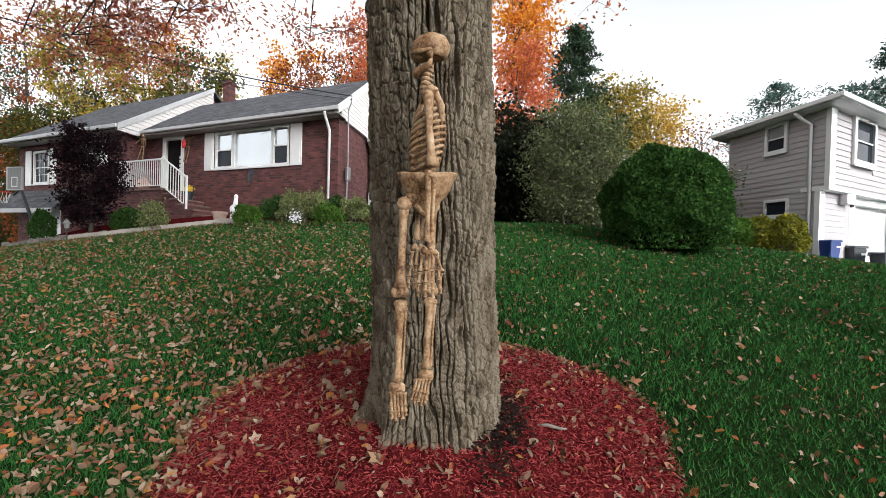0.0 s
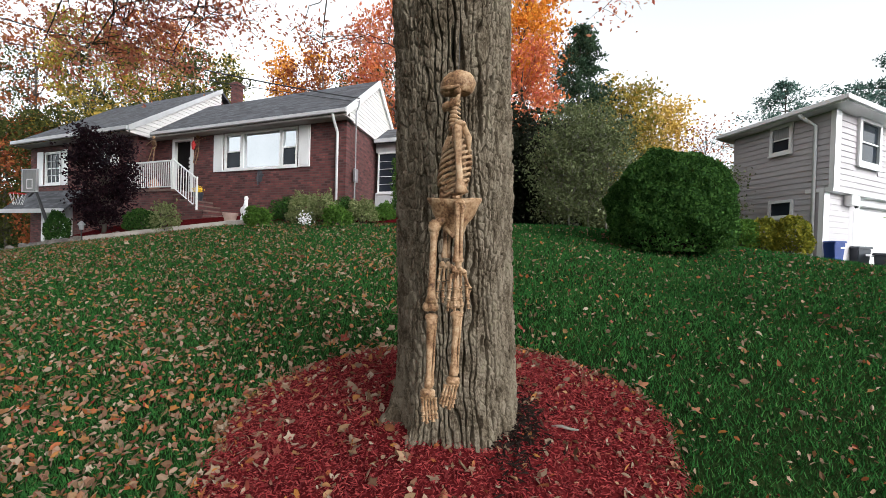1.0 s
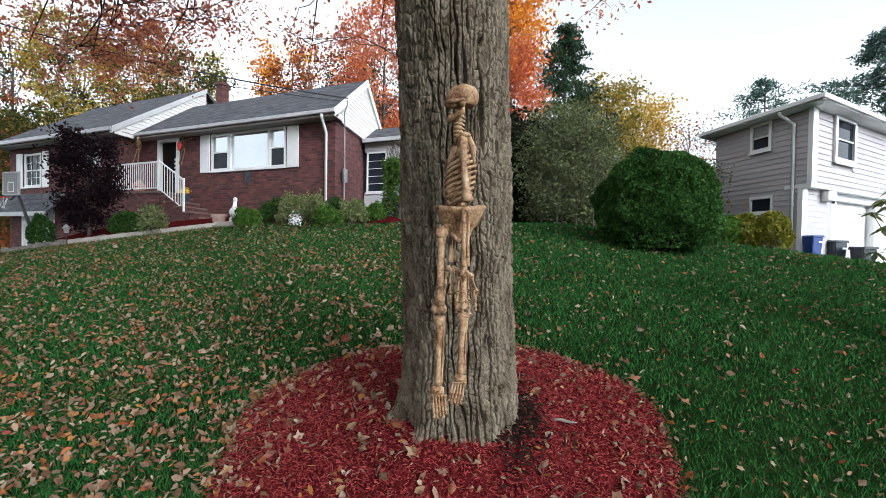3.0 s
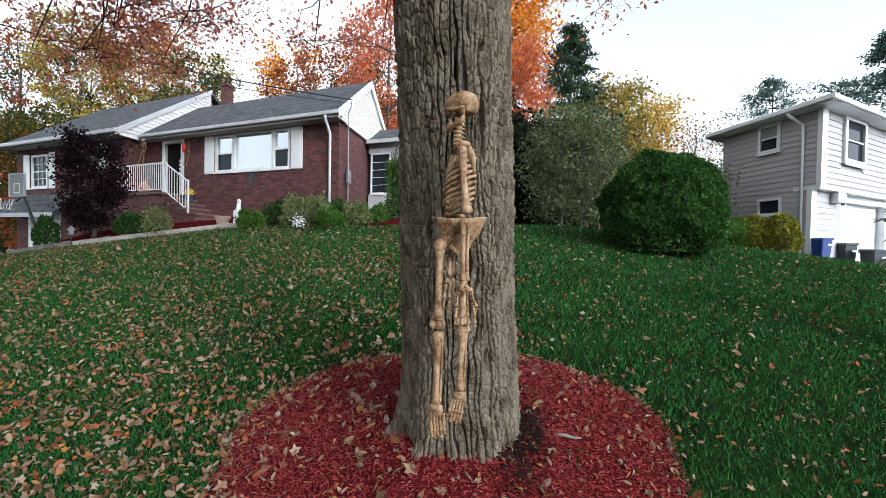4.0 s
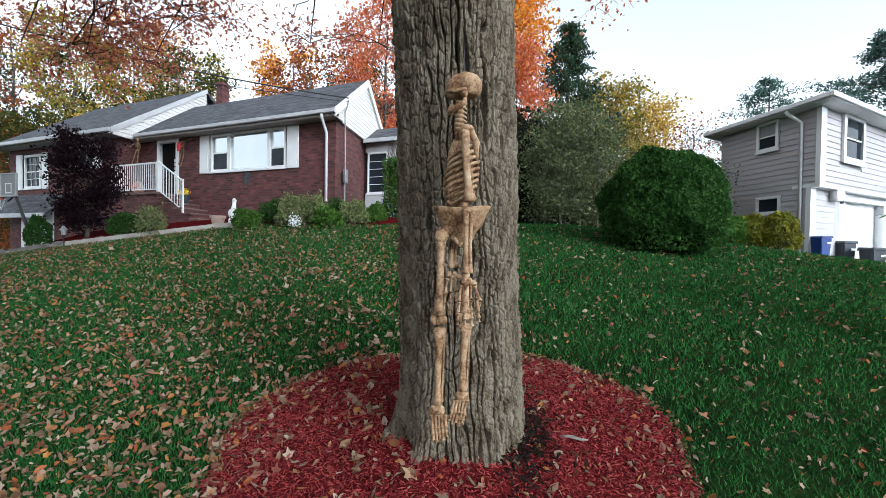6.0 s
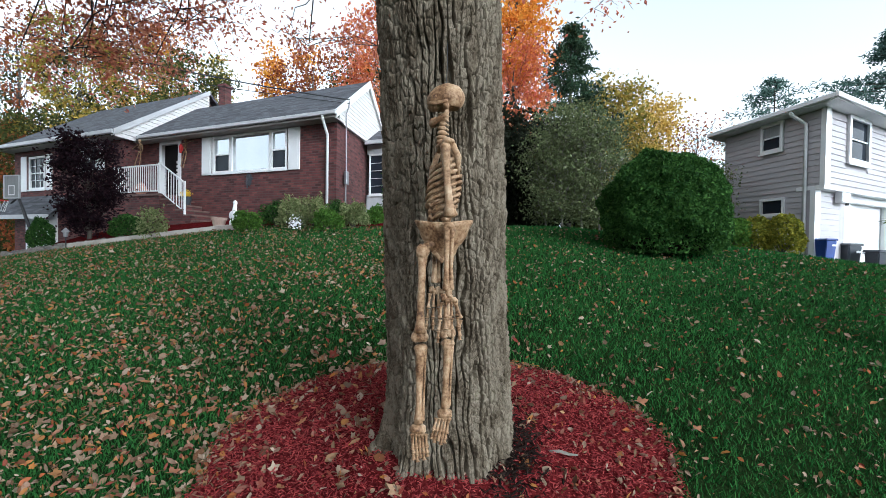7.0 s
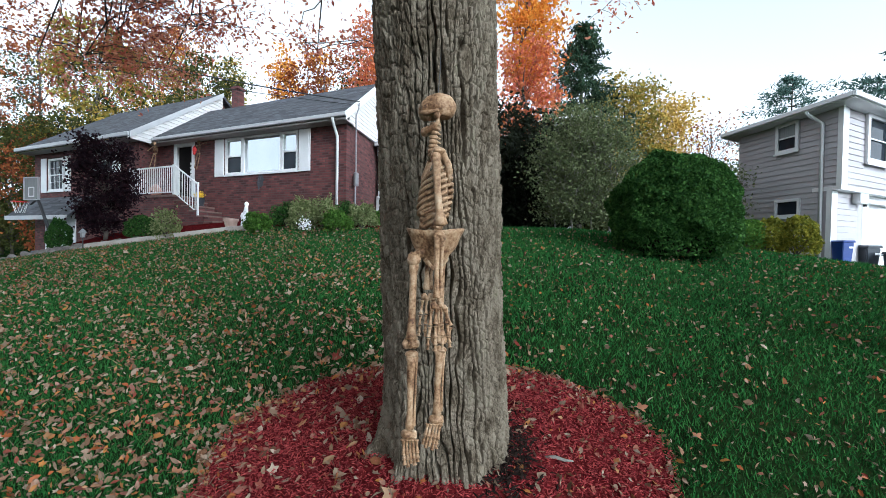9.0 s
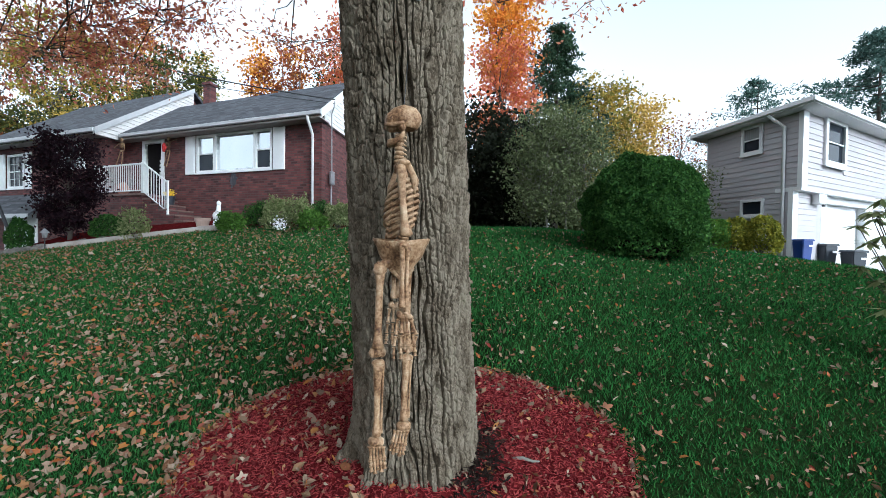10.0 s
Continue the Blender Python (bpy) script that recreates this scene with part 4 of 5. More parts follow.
# front door, standing in shade under the eave
door = part("door", lb((-8.78, 0.12, 2.8), (-7.82, 0.18, 4.9)), M_DARK, house, "dark storm door behind white frame")
part("door_frame", merged(lb((-8.95, -0.04, 2.78), (-8.78, 0.2, 5.02)), lb((-7.82, -0.04, 2.78), (-7.65, 0.2, 5.02)), lb((-8.78, -0.04, 4.9), (-7.82, 0.2, 5.02))), M_WHITE, house)
for k in range(5):
    part("door_ornament", moved(bm_of(blob((-8.0, 0.1, 3.55 + 0.16 * k), (0.06, 0.02, 0.06), k, 0.3, 8, 5)), H1), M_CREAM, door, "pale paper cut-out")
part("room_back", lb((-10.0, 2.5, 2.7), (-0.4, 2.6, 5.0)), M_DARK, house)
# left wing, standing forward
WE, WR, WV = 5.25, 8.55, 4.02
WS = (WR - WE) / (WV + 1.5)
for piece in (lb((-18.6, -0.9, 2.2), (-17.42, -0.6, 5.1)), lb((-15.8, -0.9, 2.2), (-13.1, -0.6, 5.1)), lb((-11.9, -0.9, 2.2), (-10.15, -0.6, 5.1)), lb((-17.42, -0.9, 2.2), (-15.8, -0.6, 3.2)), lb((-13.1, -0.9, 2.2), (-11.9, -0.6, 3.9)), lb((-17.42, -0.9, 4.82), (-15.8, -0.6, 5.1)), lb((-13.1, -0.9, 4.95), (-11.9, -0.6, 5.1)), lb((-18.6, -0.9, -0.6), (-17.45, -0.6, 2.2)), lb((-14.9, -0.9, -0.6), (-10.15, -0.6, 2.2))):
    part("wing_wall", piece, M_BRICK, house, "dark red brick wall")
part("wing_side", lb((-10.45, -0.598, 0.6), (-10.152, 0.0, 5.1)), M_BRICKSIDE, house)
part("wing_end", lb((-18.6, -0.598, -1), (-18.3, 9.0, 5.1)), M_BRICKSIDE, house)
part("wing_back", lb((-18.6, 9.0, -1), (-10.1, 9.3, 5.1)), M_BRICK, house)
part("wing_inner_end", moved(prism([(-10.1, 0.4, 2.0), (-10.1, 9.0, 2.0), (-10.1, 9.0, 5.1), (-10.1, WV, WR - 0.3), (-10.1, 0.4, 5.9)], (-0.1, 0, 0)), H1), M_BRICKSIDE, house)
part("wing_roof", merged(roof_slab(-19.0, -9.84, -1.55, WE, WV, WR), roof_slab(-19.0, -9.84, WV, WR, 9.6, WE)), M_SHINGLE, house, "weathered grey shingles")
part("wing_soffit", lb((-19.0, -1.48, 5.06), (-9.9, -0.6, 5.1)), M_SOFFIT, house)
part("wing_gutter", lb((-19.0, -1.68, 5.10), (-9.84, -1.55, 5.26), bevel=0.02), M_TRIM, house)
part("wing_rake", moved(prism([(-9.78, -1.6, WE - 0.22), (-9.78, -1.6, WE + 0.02), (-9.78, WV, WR + 0.02), (-9.78, WV, WR - 0.20)], (-0.06, 0, 0)), H1), M_TRIM, house)
nb1 = 20
for i in range(nb1):
    z0, z1 = 5.02 + i * 0.165, 5.02 + (i + 1) * 0.165 - 0.012
    rv = lambda z: (z - WE + 0.12) / WS - 1.5
    mv = lambda z: min(WV, (z - EAVE + 0.12) / SLOPE - 0.45)
    part("siding_board", moved(prism([(-9.84, rv(z0), z0), (-9.84, mv(z0), z0), (-9.86, mv(z1), z1), (-9.86, rv(z1), z1)], (-0.05, 0, 0)), H1), M_CREAM, house, "white gable siding")
part("gable_backing", moved(prism([(-9.9, -1.45, 5.08), (-9.9, 0.4, 5.08), (-9.9, WV, 7.3), (-9.9, WV, WR - 0.2), (-9.9, -1.45, WE - 0.15)], (-0.06, 0, 0)), H1), M_CREAM, house)
sash(house, -17.3, -15.92, 3.25, 4.78, -0.86, grid=(3, 4), fw=0.10)
shutter(-17.95, -17.45, 3.2, 4.82, -0.9, house)
shutter(-15.78, -15.3, 3.2, 4.82, -0.9, house)
sash(house, -13.05, -11.95, 3.92, 4.93, -0.86, grid=(2, 2))
shutter(-13.6, -13.12, 3.9, 4.95, -0.9, house)
shutter(-11.88, -11.4, 3.9, 4.95, -0.9, house)
part("garage_door", lb((-17.45, -0.75, -0.6), (-14.9, -0.68, 1.75)), M_WHITE, house, "white garage door")
part("garage_trim", merged(lb((-17.5, -0.95, 1.62), (-14.85, -0.75, 2.2)), lb((-17.5, -0.95, -0.6), (-17.3, -0.75, 1.62)), lb((-15.05, -0.95, -0.6), (-14.85, -0.75, 1.62))), M_WHITE, house)
part("skirt_roof", moved(prism([(-19.0, -2.0, 2.02), (-13.6, -2.0, 2.02), (-13.6, -0.9, 2.95), (-19.0, -0.9, 2.95)], (0, 0, -0.1)), H1), M_SHINGLE, house)
part("skirt_fascia", lb((-19.0, -2.06, 1.86), (-13.6, -2.0, 2.04)), M_TRIM, house)
# chimney
part("chimney", merged(lb((-8.26, 3.0, 6.5), (-7.86, 3.5, 8.28)), lb((-8.31, 2.95, 8.2), (-7.81, 3.55, 8.33))), M_BRICK, house, "brick chimney")
# electric meter and its conduit on the gable wall
part("meter_box", lb((0.0, 0.45, 3.05), (0.12, 0.72, 3.5), bevel=0.02), M_METAL, house, "grey electric meter")
part("conduit", moved(bm_of(tube([(0.05, 0.58, 3.5), (0.05, 0.52, 5.4), (0.16, 0.5, 5.62), (0.18, 0.5, 5.8)], 0.025, 6)), H1), M_METAL, house)
part("lower_conduit", moved(bm_of(tube([(0.05, 0.55, 3.05), (0.05, 0.55, 2.0)], 0.03, 6)), H1), M_METAL, house)
part("wall_ornament", moved(bm_of(blob((-3.95, -0.04, 3.3), (0.16, 0.03, 0.2), 5, 0.9, 10, 7), tube([(-4.05, -0.03, 3.4), (-4.05, -0.03, 3.0)], 0.03, 6)), H1), M_BIN, house, "dark blue ornament")
# breezeway
part("breezeway_wall", merged(lb((0.0, 3.05, 0.8), (3.0, 3.2, 2.95)), lb((0.0, 3.05, 4.55), (3.0, 3.2, 4.9)), lb((1.05, 3.05, 2.95), (3.0, 3.2, 4.55))), M_TRIM, house)
sash(house, 0.1, 1.0, 2.95, 4.55, 3.1, grid=(1, 5))
part("breezeway_roof", merged(roof_slab(0.02, 3.3, 2.75, 4.98, 4.6, 5.85), roof_slab(0.02, 3.3, 4.6, 5.85, 6.4, 4.98)), M_SHINGLE, house)
part("breezeway_gutter", lb((0.02, 2.65, 4.86), (3.3, 2.75, 5.0)), M_TRIM, house)

# ---- porch, steps and railing ----
porch = thing("front_porch", H1 @ Vector((-8.6, -0.7, 1.6)), "brick front porch with stone treads and white railing", "porch")
part("platform", lb((-10.1, -1.45, 0.6), (-7.3, -0.004, 2.68)), M_BRICK, porch)
part("porch_slab", lb((-10.12, -1.5, 2.68), (-7.26, -0.006, 2.76)), M_TREAD, porch)
for i in range(5):
    u0, zt = -7.3 + 0.42 * i, 2.57 - 0.195 * i
    part("step", lb((u0, -1.4, 0.9), (u0 + 0.46 - 0.04, -0.008, zt - 0.055)), M_BRICK, porch)
    part("tread", lb((u0 + 0.003, -1.43, zt - 0.055), (u0 + 0.45, -0.01, zt), bevel=0.01), M_TREAD, porch)


def rail(parent, a, b, n, h=0.92):
    a, b = Vector(a), Vector(b)
    top = part("handrail", moved(bm_of(tube([a + Vector((0, 0, h)), b + Vector((0, 0, h))], 0.032, 6)), H1), M_WHITE, parent, "white metal handrail")
    part("bottom_rail", moved(bm_of(tube([a + Vector((0, 0, 0.1)), b + Vector((0, 0, 0.1))], 0.022, 6)), H1), M_WHITE, parent)
    for i in range(1, n):
        p = a + (b - a) * (i / n)
        part("baluster", moved(box((p.x - 0.012, p.y - 0.012, p.z + 0.1), (p.x + 0.012, p.y + 0.012, p.z + h)), H1), M_WHITE, parent)
    for p in (a, b):
        part("rail_post", moved(box((p.x - 0.035, p.y - 0.035, p.z), (p.x + 0.035, p.y + 0.035, p.z + h + 0.06), 0.006), H1), M_WHITE, parent)


rail(porch, (-10.05, -1.38, 2.76), (-7.36, -1.38, 2.76), 22, 1.05)
rail(porch, (-7.3, -1.38, 2.72), (-6.0, -1.38, 1.98), 9, 1.12)


single("porch_skeleton_ornament", posed_figure(H1 @ Vector((-8.5, -1.38, 3.83)), -0.1, 0.98, (((-0.22, 0.74), (-0.36, 0.66)), ((0.20, 0.64), (0.16, 0.52))), (((-0.14, 0.27), (-0.26, 0.02)), ((0.06, 0.27), (0.03, 0.02)))), M_BONE, "small tan plastic skeleton balancing on the porch railing", "ornament", smooth=True)
single("wall_skeleton_ornament", posed_figure(H1 @ Vector((-7.3, -0.12, 3.92)), -0.1, 1.15, (((-0.16, 0.66), (-0.12, 0.55)), ((0.24, 0.84), (0.40, 0.86))), (((-0.12, 0.28), (-0.16, 0.04)), ((0.02, 0.26), (-0.06, 0.0)))), M_BONE, "small tan plastic skeleton hanging on brick with one arm raised", "ornament", smooth=True)
single("red_cloth_ornament", moved(bm_of(blob((-7.43, -0.24, 4.62), (0.11, 0.05, 0.17), 4, 0.4, 14, 10)), H1), M_REDCLOTH, "red cloth on the hanging ornament by the door", "ornament")
single("porch_cushion", moved(bm_of(blob((-8.9, -1.0, 3.0), (0.3, 0.2, 0.25), 7, 0.3)), H1), M_ORANGECLOTH, "faded orange bundle on the porch floor", "cushion")

# ---- the grey house ----
H2 = plan(O2, EX2, EY2)


def lb2(a, b, bevel=0.0):
    return moved(box(a, b, bevel), H2)


grey = thing("grey_house", H2 @ Vector((3, 1, 0.5)), "two-storey house with grey clapboard siding, white trim and garages", "house")
Z0, ZF, ZT = 0.2, 3.05, 5.36
part("upper_wall_core", lb2((0.03, 0.03, ZF), (11, 4.0, ZT)), M_CLAP, grey)
part("lower_wall_core", lb2((0.03, 0.9, -0.3), (11, 4.0, ZF)), M_CLAP, grey)
part("lower_side_core", lb2((0.03, 0.31, -0.3), (2.2, 0.9, ZF)), M_CLAP, grey)
board = 0.178
nb = int((ZT - 0.3) / board)
for i in range(nb):
    z = 0.3 + i * board
    lo = 0.28 if z < ZF else 0.0
    cuts = [(lo, 4.0)]
    if z + board > 4.4 and z < 5.36:
        cuts = [(lo, 1.42), (2.3, 4.0)]
    elif z + board > 2.26 and z < 2.8:
        cuts = [(lo, 1.3), (2.26, 4.0)]
    for a, b in cuts:
        part("clapboard", moved(prism([(0.028, a, z), (-0.006, a, z), (0.022, a, z + board), (0.028, a, z + board)], (0, b - a, 0)), H2), M_CLAP, grey)
    if z >= ZF - 0.05:
        cuts = [(0.0, 11.0)] if z + board < 3.85 else [(0.0, 1.5), (3.2, 11.0)]
        for a, b in cuts:
            part("clapboard", moved(prism([(a, 0.028, z), (a, -0.006, z), (a, 0.022, z + board), (a, 0.028, z + board)], (b - a, 0, 0)), H2), M_CLAP, grey)
    else:
        part("clapboard", moved(prism([(0.3, 0.308, z), (0.3, 0.274, z), (0.3, 0.302, z + board), (0.3, 0.308, z + board)], (1.5, 0, 0)), H2), M_CLAP, grey)
part("corner_board", merged(lb2((-0.03, -0.03, ZF), (0.34, -0.008, ZT)), lb2((-0.03, -0.03, ZF), (-0.008, 0.13, ZT))), M_WHITE, grey)
part("lower_corner_board", merged(lb2((-0.03, 0.25, -0.2), (0.34, 0.272, ZF)), lb2((-0.03, 0.25, -0.2), (-0.008, 0.42, ZF))), M_WHITE, grey)
part("overhang_trim", lb2((-0.02, -0.02, ZF - 0.1), (11, 0.9, ZF + 0.02)), M_WHITE, grey)
part("bracket", lb2((1.35, 0.0, 2.62), (1.95, 0.28, ZF - 0.1), bevel=0.03), M_WHITE, grey)
sash(grey, 1.42, 2.3, 4.36, 5.36, -0.035, H2, (1, 2), "v", lambda j: M_GLASS if j == 0 else M_CURTAIN, 0.11)
sash(grey, 1.3, 2.26, 2.22, 2.82, -0.035, H2, (1, 1), "v", None, 0.09)
sash(grey, 1.5, 3.2, 3.85, 5.42, -0.035, H2, (1, 2), "u", lambda j: M_GLASS, 0.17)
# garage bays
for k, (a, b) in enumerate(((2.6, 6.2), (7.0, 10.6))):
    gd = part("garage_door", lb2((a, 0.62, 0.2), (b, 0.68, 2.72)), M_WHITE, grey, "white overhead garage door")
    for j in range(4):
        part("door_panel", lb2((a + 0.1, 0.605, 0.3 + 0.6 * j), (b - 0.1, 0.62, 0.82 + 0.6 * j), bevel=0.01), M_WHITE, gd)
    part("garage_casing", merged(lb2((a - 0.4, 0.3, 0.2), (a, 0.62, 2.95)), lb2((b, 0.3, 0.2), (b + 0.4, 0.62, 2.95)), lb2((a, 0.3, 2.72), (b, 0.62, 2.95))), M_WHITE, grey)
part("garage_lintel", lb2((2.1, 0.3, 2.952), (11, 0.88, 3.0)), M_DARK, grey)
part("wall_lantern", moved(bm_of(tube([(1.9, 0.1, 2.78), (1.9, 0.1, 2.55)], [0.09, 0.06], 6), tube([(1.9, 0.1, 2.86), (1.9, 0.1, 2.78)], [0.02, 0.12], 6), tube([(1.9, 0.27, 2.85), (1.9, 0.1, 2.92), (1.9, 0.1, 2.84)], 0.02, 5)), H2), M_BLACK, grey, "black wall lantern")
# hipped roof with gutters
E2, B2 = 5.5, -0.55
apex = [(3.2, 2.0, 6.15), (8.0, 2.0, 6.15)]
roof = bmesh.new()
q = [roof.verts.new(H2 @ Vector(p)) for p in ((B2, B2, E2), (11.6, B2, E2), (11.6, 4.5, E2), (B2, 4.5, E2), *apex)]
for ids in ((0, 1, 5, 4), (1, 2, 5), (2, 3, 4, 5), (3, 0, 4), (3, 2, 1, 0)):
    roof.faces.new([q[i] for i in ids])
part("roof", roof, M_SHINGLE2, grey, "dark shingle hip roof")
part("soffit", lb2((B2, B2, ZT), (11.6, 4.5, ZT + 0.03)), M_WHITE, grey)
part("gutter", merged(lb2((B2 - 0.1, B2 - 0.1, ZT + 0.02), (11.6, B2, E2 + 0.02), 0.015), lb2((B2 - 0.1, B2 + 0.002, ZT + 0.02), (B2, 4.5, E2 + 0.02), 0.015)), M_WHITE, grey)
part("downspout", moved(bm_of(tube([(-0.58, 0.9, 5.36), (-0.5, 0.85, 5.26), (-0.07, 0.6, 5.0), (-0.07, 0.58, 0.8)], 0.06, 8)), H2), M_WHITE, grey, "pale metal downspout", True)
# taller block behind
part("rear_block", lb2((7.7, 4.6, -0.3), (16, 9.5, 7.15)), M_CLAP, grey)
part("rear_roof", moved(prism([(7.1, 4.0, 7.25), (16.6, 4.0, 7.25), (16.6, 7.0, 8.1), (7.1, 7.0, 8.1)], (0, 0, -0.12)), H2), M_SHINGLE2, grey)
part("rear_gutter", merged(lb2((7.0, 3.88, 7.08), (16.6, 4.0, 7.28)), lb2((7.0, 4.0, 7.08), (7.1, 9.5, 7.28))), M_WHITE, grey)
part("rear_downspout", moved(bm_of(tube([(9.3, 3.95, 7.1), (9.3, 4.55, 6.8), (9.3, 4.55, 5.6)], 0.06, 8)), H2), M_WHITE, grey)


def wheelie_bin(p, yaw, mat, label, s=1.0, lid=None):
    m = Matrix.Translation(p) @ Matrix.Rotation(yaw, 4, "Z") @ Matrix.Scale(s, 4)
    b = thing("wheelie_bin", p, label, "bin", "bins by the garage")
    bm = box((-0.27, -0.32, 0.06), (0.27, 0.32, 0.98))
    for vv in bm.verts:
        if vv.co.z < 0.5:
            vv.co.x *= 0.82
            vv.co.y *= 0.78
    bmesh.ops.bevel(bm, geom=bm.edges[:], offset=0.03, segments=2, affect="EDGES")
    part("bin_body", moved(bm, m), mat, b)
    l = box((-0.30, -0.36, 0.98), (0.30, 0.36, 1.05), 0.02)
    for vv in l.verts:
        if vv.co.z > 1.02:
            vv.co.x *= 0.9
            vv.co.z += 0.03
    part("bin_lid", moved(l, m), lid or mat, b)
    part("bin_handle", moved(bm_of(tube([(-0.24, 0.4, 0.95), (0.24, 0.4, 0.95)], 0.02, 6)), m), mat, b)
    for sx in (-0.29, 0.24):
        part("bin_wheel", moved(bm_of(tube([(sx, 0.27, 0.1), (sx + 0.05, 0.27, 0.1)], 0.1, 12)), m), M_BLACK, b)
    part("bin_sticker", moved(box((0.02, -0.334, 0.72), (0.2, -0.322, 0.8)), m), M_WHITE, b)
    return b


def on_ground(x, y, lift=0.0):
    return (x, y, gz(x, y) + lift)


wheelie_bin(on_ground(7.15, 15.95), radians(20), M_BLUE, "blue plastic recycling bin beside the garage", 0.64)
wheelie_bin(on_ground(8.5, 17.6), radians(20), M_BIN, "dark grey wheeled bin in front of the garage", 0.86)
wheelie_bin(on_ground(9.0, 17.0), radians(14), M_BIN, "dark grey wheeled bin with a pale sticker", 0.82)
single("driveway", grid_sheet(np.linspace(7.9, 16, 12), np.linspace(6, 17.4, 16), 0.02), M_ASPHALT, "worn asphalt driveway before the garages", "driveway", kind="structure")


# ---- plants ----
def tree(name, label, x, y, h, crown, leaf_mat, n, size, seed, trunk_r=0.15, bark=None, low=0.3, spread=0.5, clusters=40, category="tree", group="", z=None, thin=1.0):
    """A tapered trunk with limbs, and a crown of leaves gathered round many twigs. crown: half width."""
    r = np.random.default_rng(seed)
    z0 = gz(x, y) - 0.05 if z is None else z
    t = thing(name, (x, y, z0), label, category, group)
    top = Vector((x + r.normal() * 0.03 * h, y, z0 + h * 0.92))
    pieces = []
    pts, tb = limb((x, y, z0), top, trunk_r, trunk_r * 0.15, r, 0.05, 8)
    pieces.append(tb)
    cs = []
    for i in range(clusters):
        s = low + (1 - low) * (i + r.uniform()) / clusters
        k = min(7, int(s * 8))
        a = pts[max(1, k - 1)]
        wide = crown * math.sin(math.pi * min(1, (1 - s) / (1 - low) * 0.72 + 0.22)) ** 0.7 * r.uniform(0.45, 1.1)
        ph = r.uniform(0, 6.28)
        c = Vector((x + wide * math.cos(ph), y + wide * math.sin(ph), z0 + h * s))
        pieces.append(limb(a, c, trunk_r * 0.28 * (1.15 - s), 0.008, r, 0.15, 4)[1])
        cs.append(tuple(c))
    cs = np.array(cs)
    idx = r.integers(0, len(cs), n)
    p = cs[idx] + r.normal(size=(n, 3)) * spread * np.array([1, 1, 0.7])
    part("trunk", joined(pieces), bark or M_LIMB, t, smooth=True)
    part("crown", leaves(p, size, r, 0.6), leaf_mat, t)
    return t


def conifer(name, label, x, y, h, w, mat, seed, n=9000, group="", ragged=0.3):
    r = np.random.default_rng(seed)
    z0 = gz(x, y) - 0.05
    t = thing(name, (x, y, z0), label, "conifer", group)
    pieces = [tube([(x, y, z0), (x, y, z0 + h)], [h * 0.018, 0.01], 8)]
    c = []
    tiers = 26
    for i in range(tiers):
        s = 0.08 + 0.92 * i / tiers
        for _ in range(7):
            L = w * (1 - s) ** 0.8 * r.uniform(1 - ragged, 1 + ragged) + 0.15
            ph = r.uniform(0, 6.28)
            a = Vector((x, y, z0 + h * s))
            b = a + Vector((L * math.cos(ph), L * math.sin(ph), L * r.uniform(-0.15, 0.3)))
            pieces.append(tube([a, b], [0.03, 0.006], 4))
            m = max(3, int(n / (tiers * 7)))
            f = np.sqrt(r.uniform(0.02, 1, m))[:, None]
            c.append(np.array(a) + (np.array(b) - np.array(a)) * f + r.normal(size=(m, 3)) * 0.09 * (h / 8))
    part("trunk", joined(pieces), M_LIMB, t)
    part("crown", leaves(np.concatenate(c), 0.075 * h / 8, r, 0.35), mat, t)
    return t


def bush(name, label, x, y, rx, ry, h, mat, n, size, seed, category="shrub", group="", shell=0.8, z=None, lumps=0.12):
    """A rounded shrub: stems inside and leaves thick on its uneven outside."""
    r = np.random.default_rng(seed)
    z0 = gz(x, y) if z is None else z
    t = thing(name, (x, y, z0), label, category, group)
    d = r.normal(size=(n, 3))
    d[:, 2] = np.abs(d[:, 2]) * 1.2 - 0.5
    d /= np.linalg.norm(d, axis=1)[:, None]
    k = np.array([1 + lumps * 2 * noise.noise((q[0] * 2.3 + seed, q[1] * 2.3, q[2] * 2.3)) + lumps * noise.noise((q[0] * 6 + seed, q[1] * 6, q[2] * 6)) for q in d])
    rad = (shell + (1 - shell) * r.uniform(0, 1, n) ** 0.5) * k
    zz = z0 + h * np.clip(0.36 + 0.64 * d[:, 2] * rad, 0.01, 1.2)
    p = np.stack([x + d[:, 0] * rad * rx, y + d[:, 1] * rad * ry, zz], 1)
    stems = []
    for i in range(9):
        q = p[i * 7]
        stems.append(tube([(x + 0.1 * rx * math.cos(i), y + 0.1 * ry * math.sin(i), z0 - 0.02), ((x + q[0]) / 2, (y + q[1]) / 2, (z0 + q[2]) / 2 + 0.1 * h), tuple(q)], [0.02, 0.014, 0.004], 5))
    part("stem", joined(stems), M_LIMB, t)
    part("foliage", leaves(p, size, r, 0.5), mat, t)
    return t


# the clipped ball hedge: a dark core inside paints shade and keeps it dense
def ball_hedge(x, y, rx, ry, h, seed):
    z0 = gz(x, y)
    t = bush("clipped_hedge", "big rounded clipped evergreen bush on the lawn", x, y, rx, ry, h, F_HEDGE, 60000, 0.042, seed, "hedge", shell=0.85, lumps=0.075)
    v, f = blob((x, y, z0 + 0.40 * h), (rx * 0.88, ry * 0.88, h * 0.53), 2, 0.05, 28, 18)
    part("shade_dark_core", ([(a, b, max(c, z0 - 0.02)) for a, b, c in v], f), M_SOIL_AND_SHADE, t)


ball_hedge(1.61, 9.75, 1.19, 1.15, 2.02, 4)

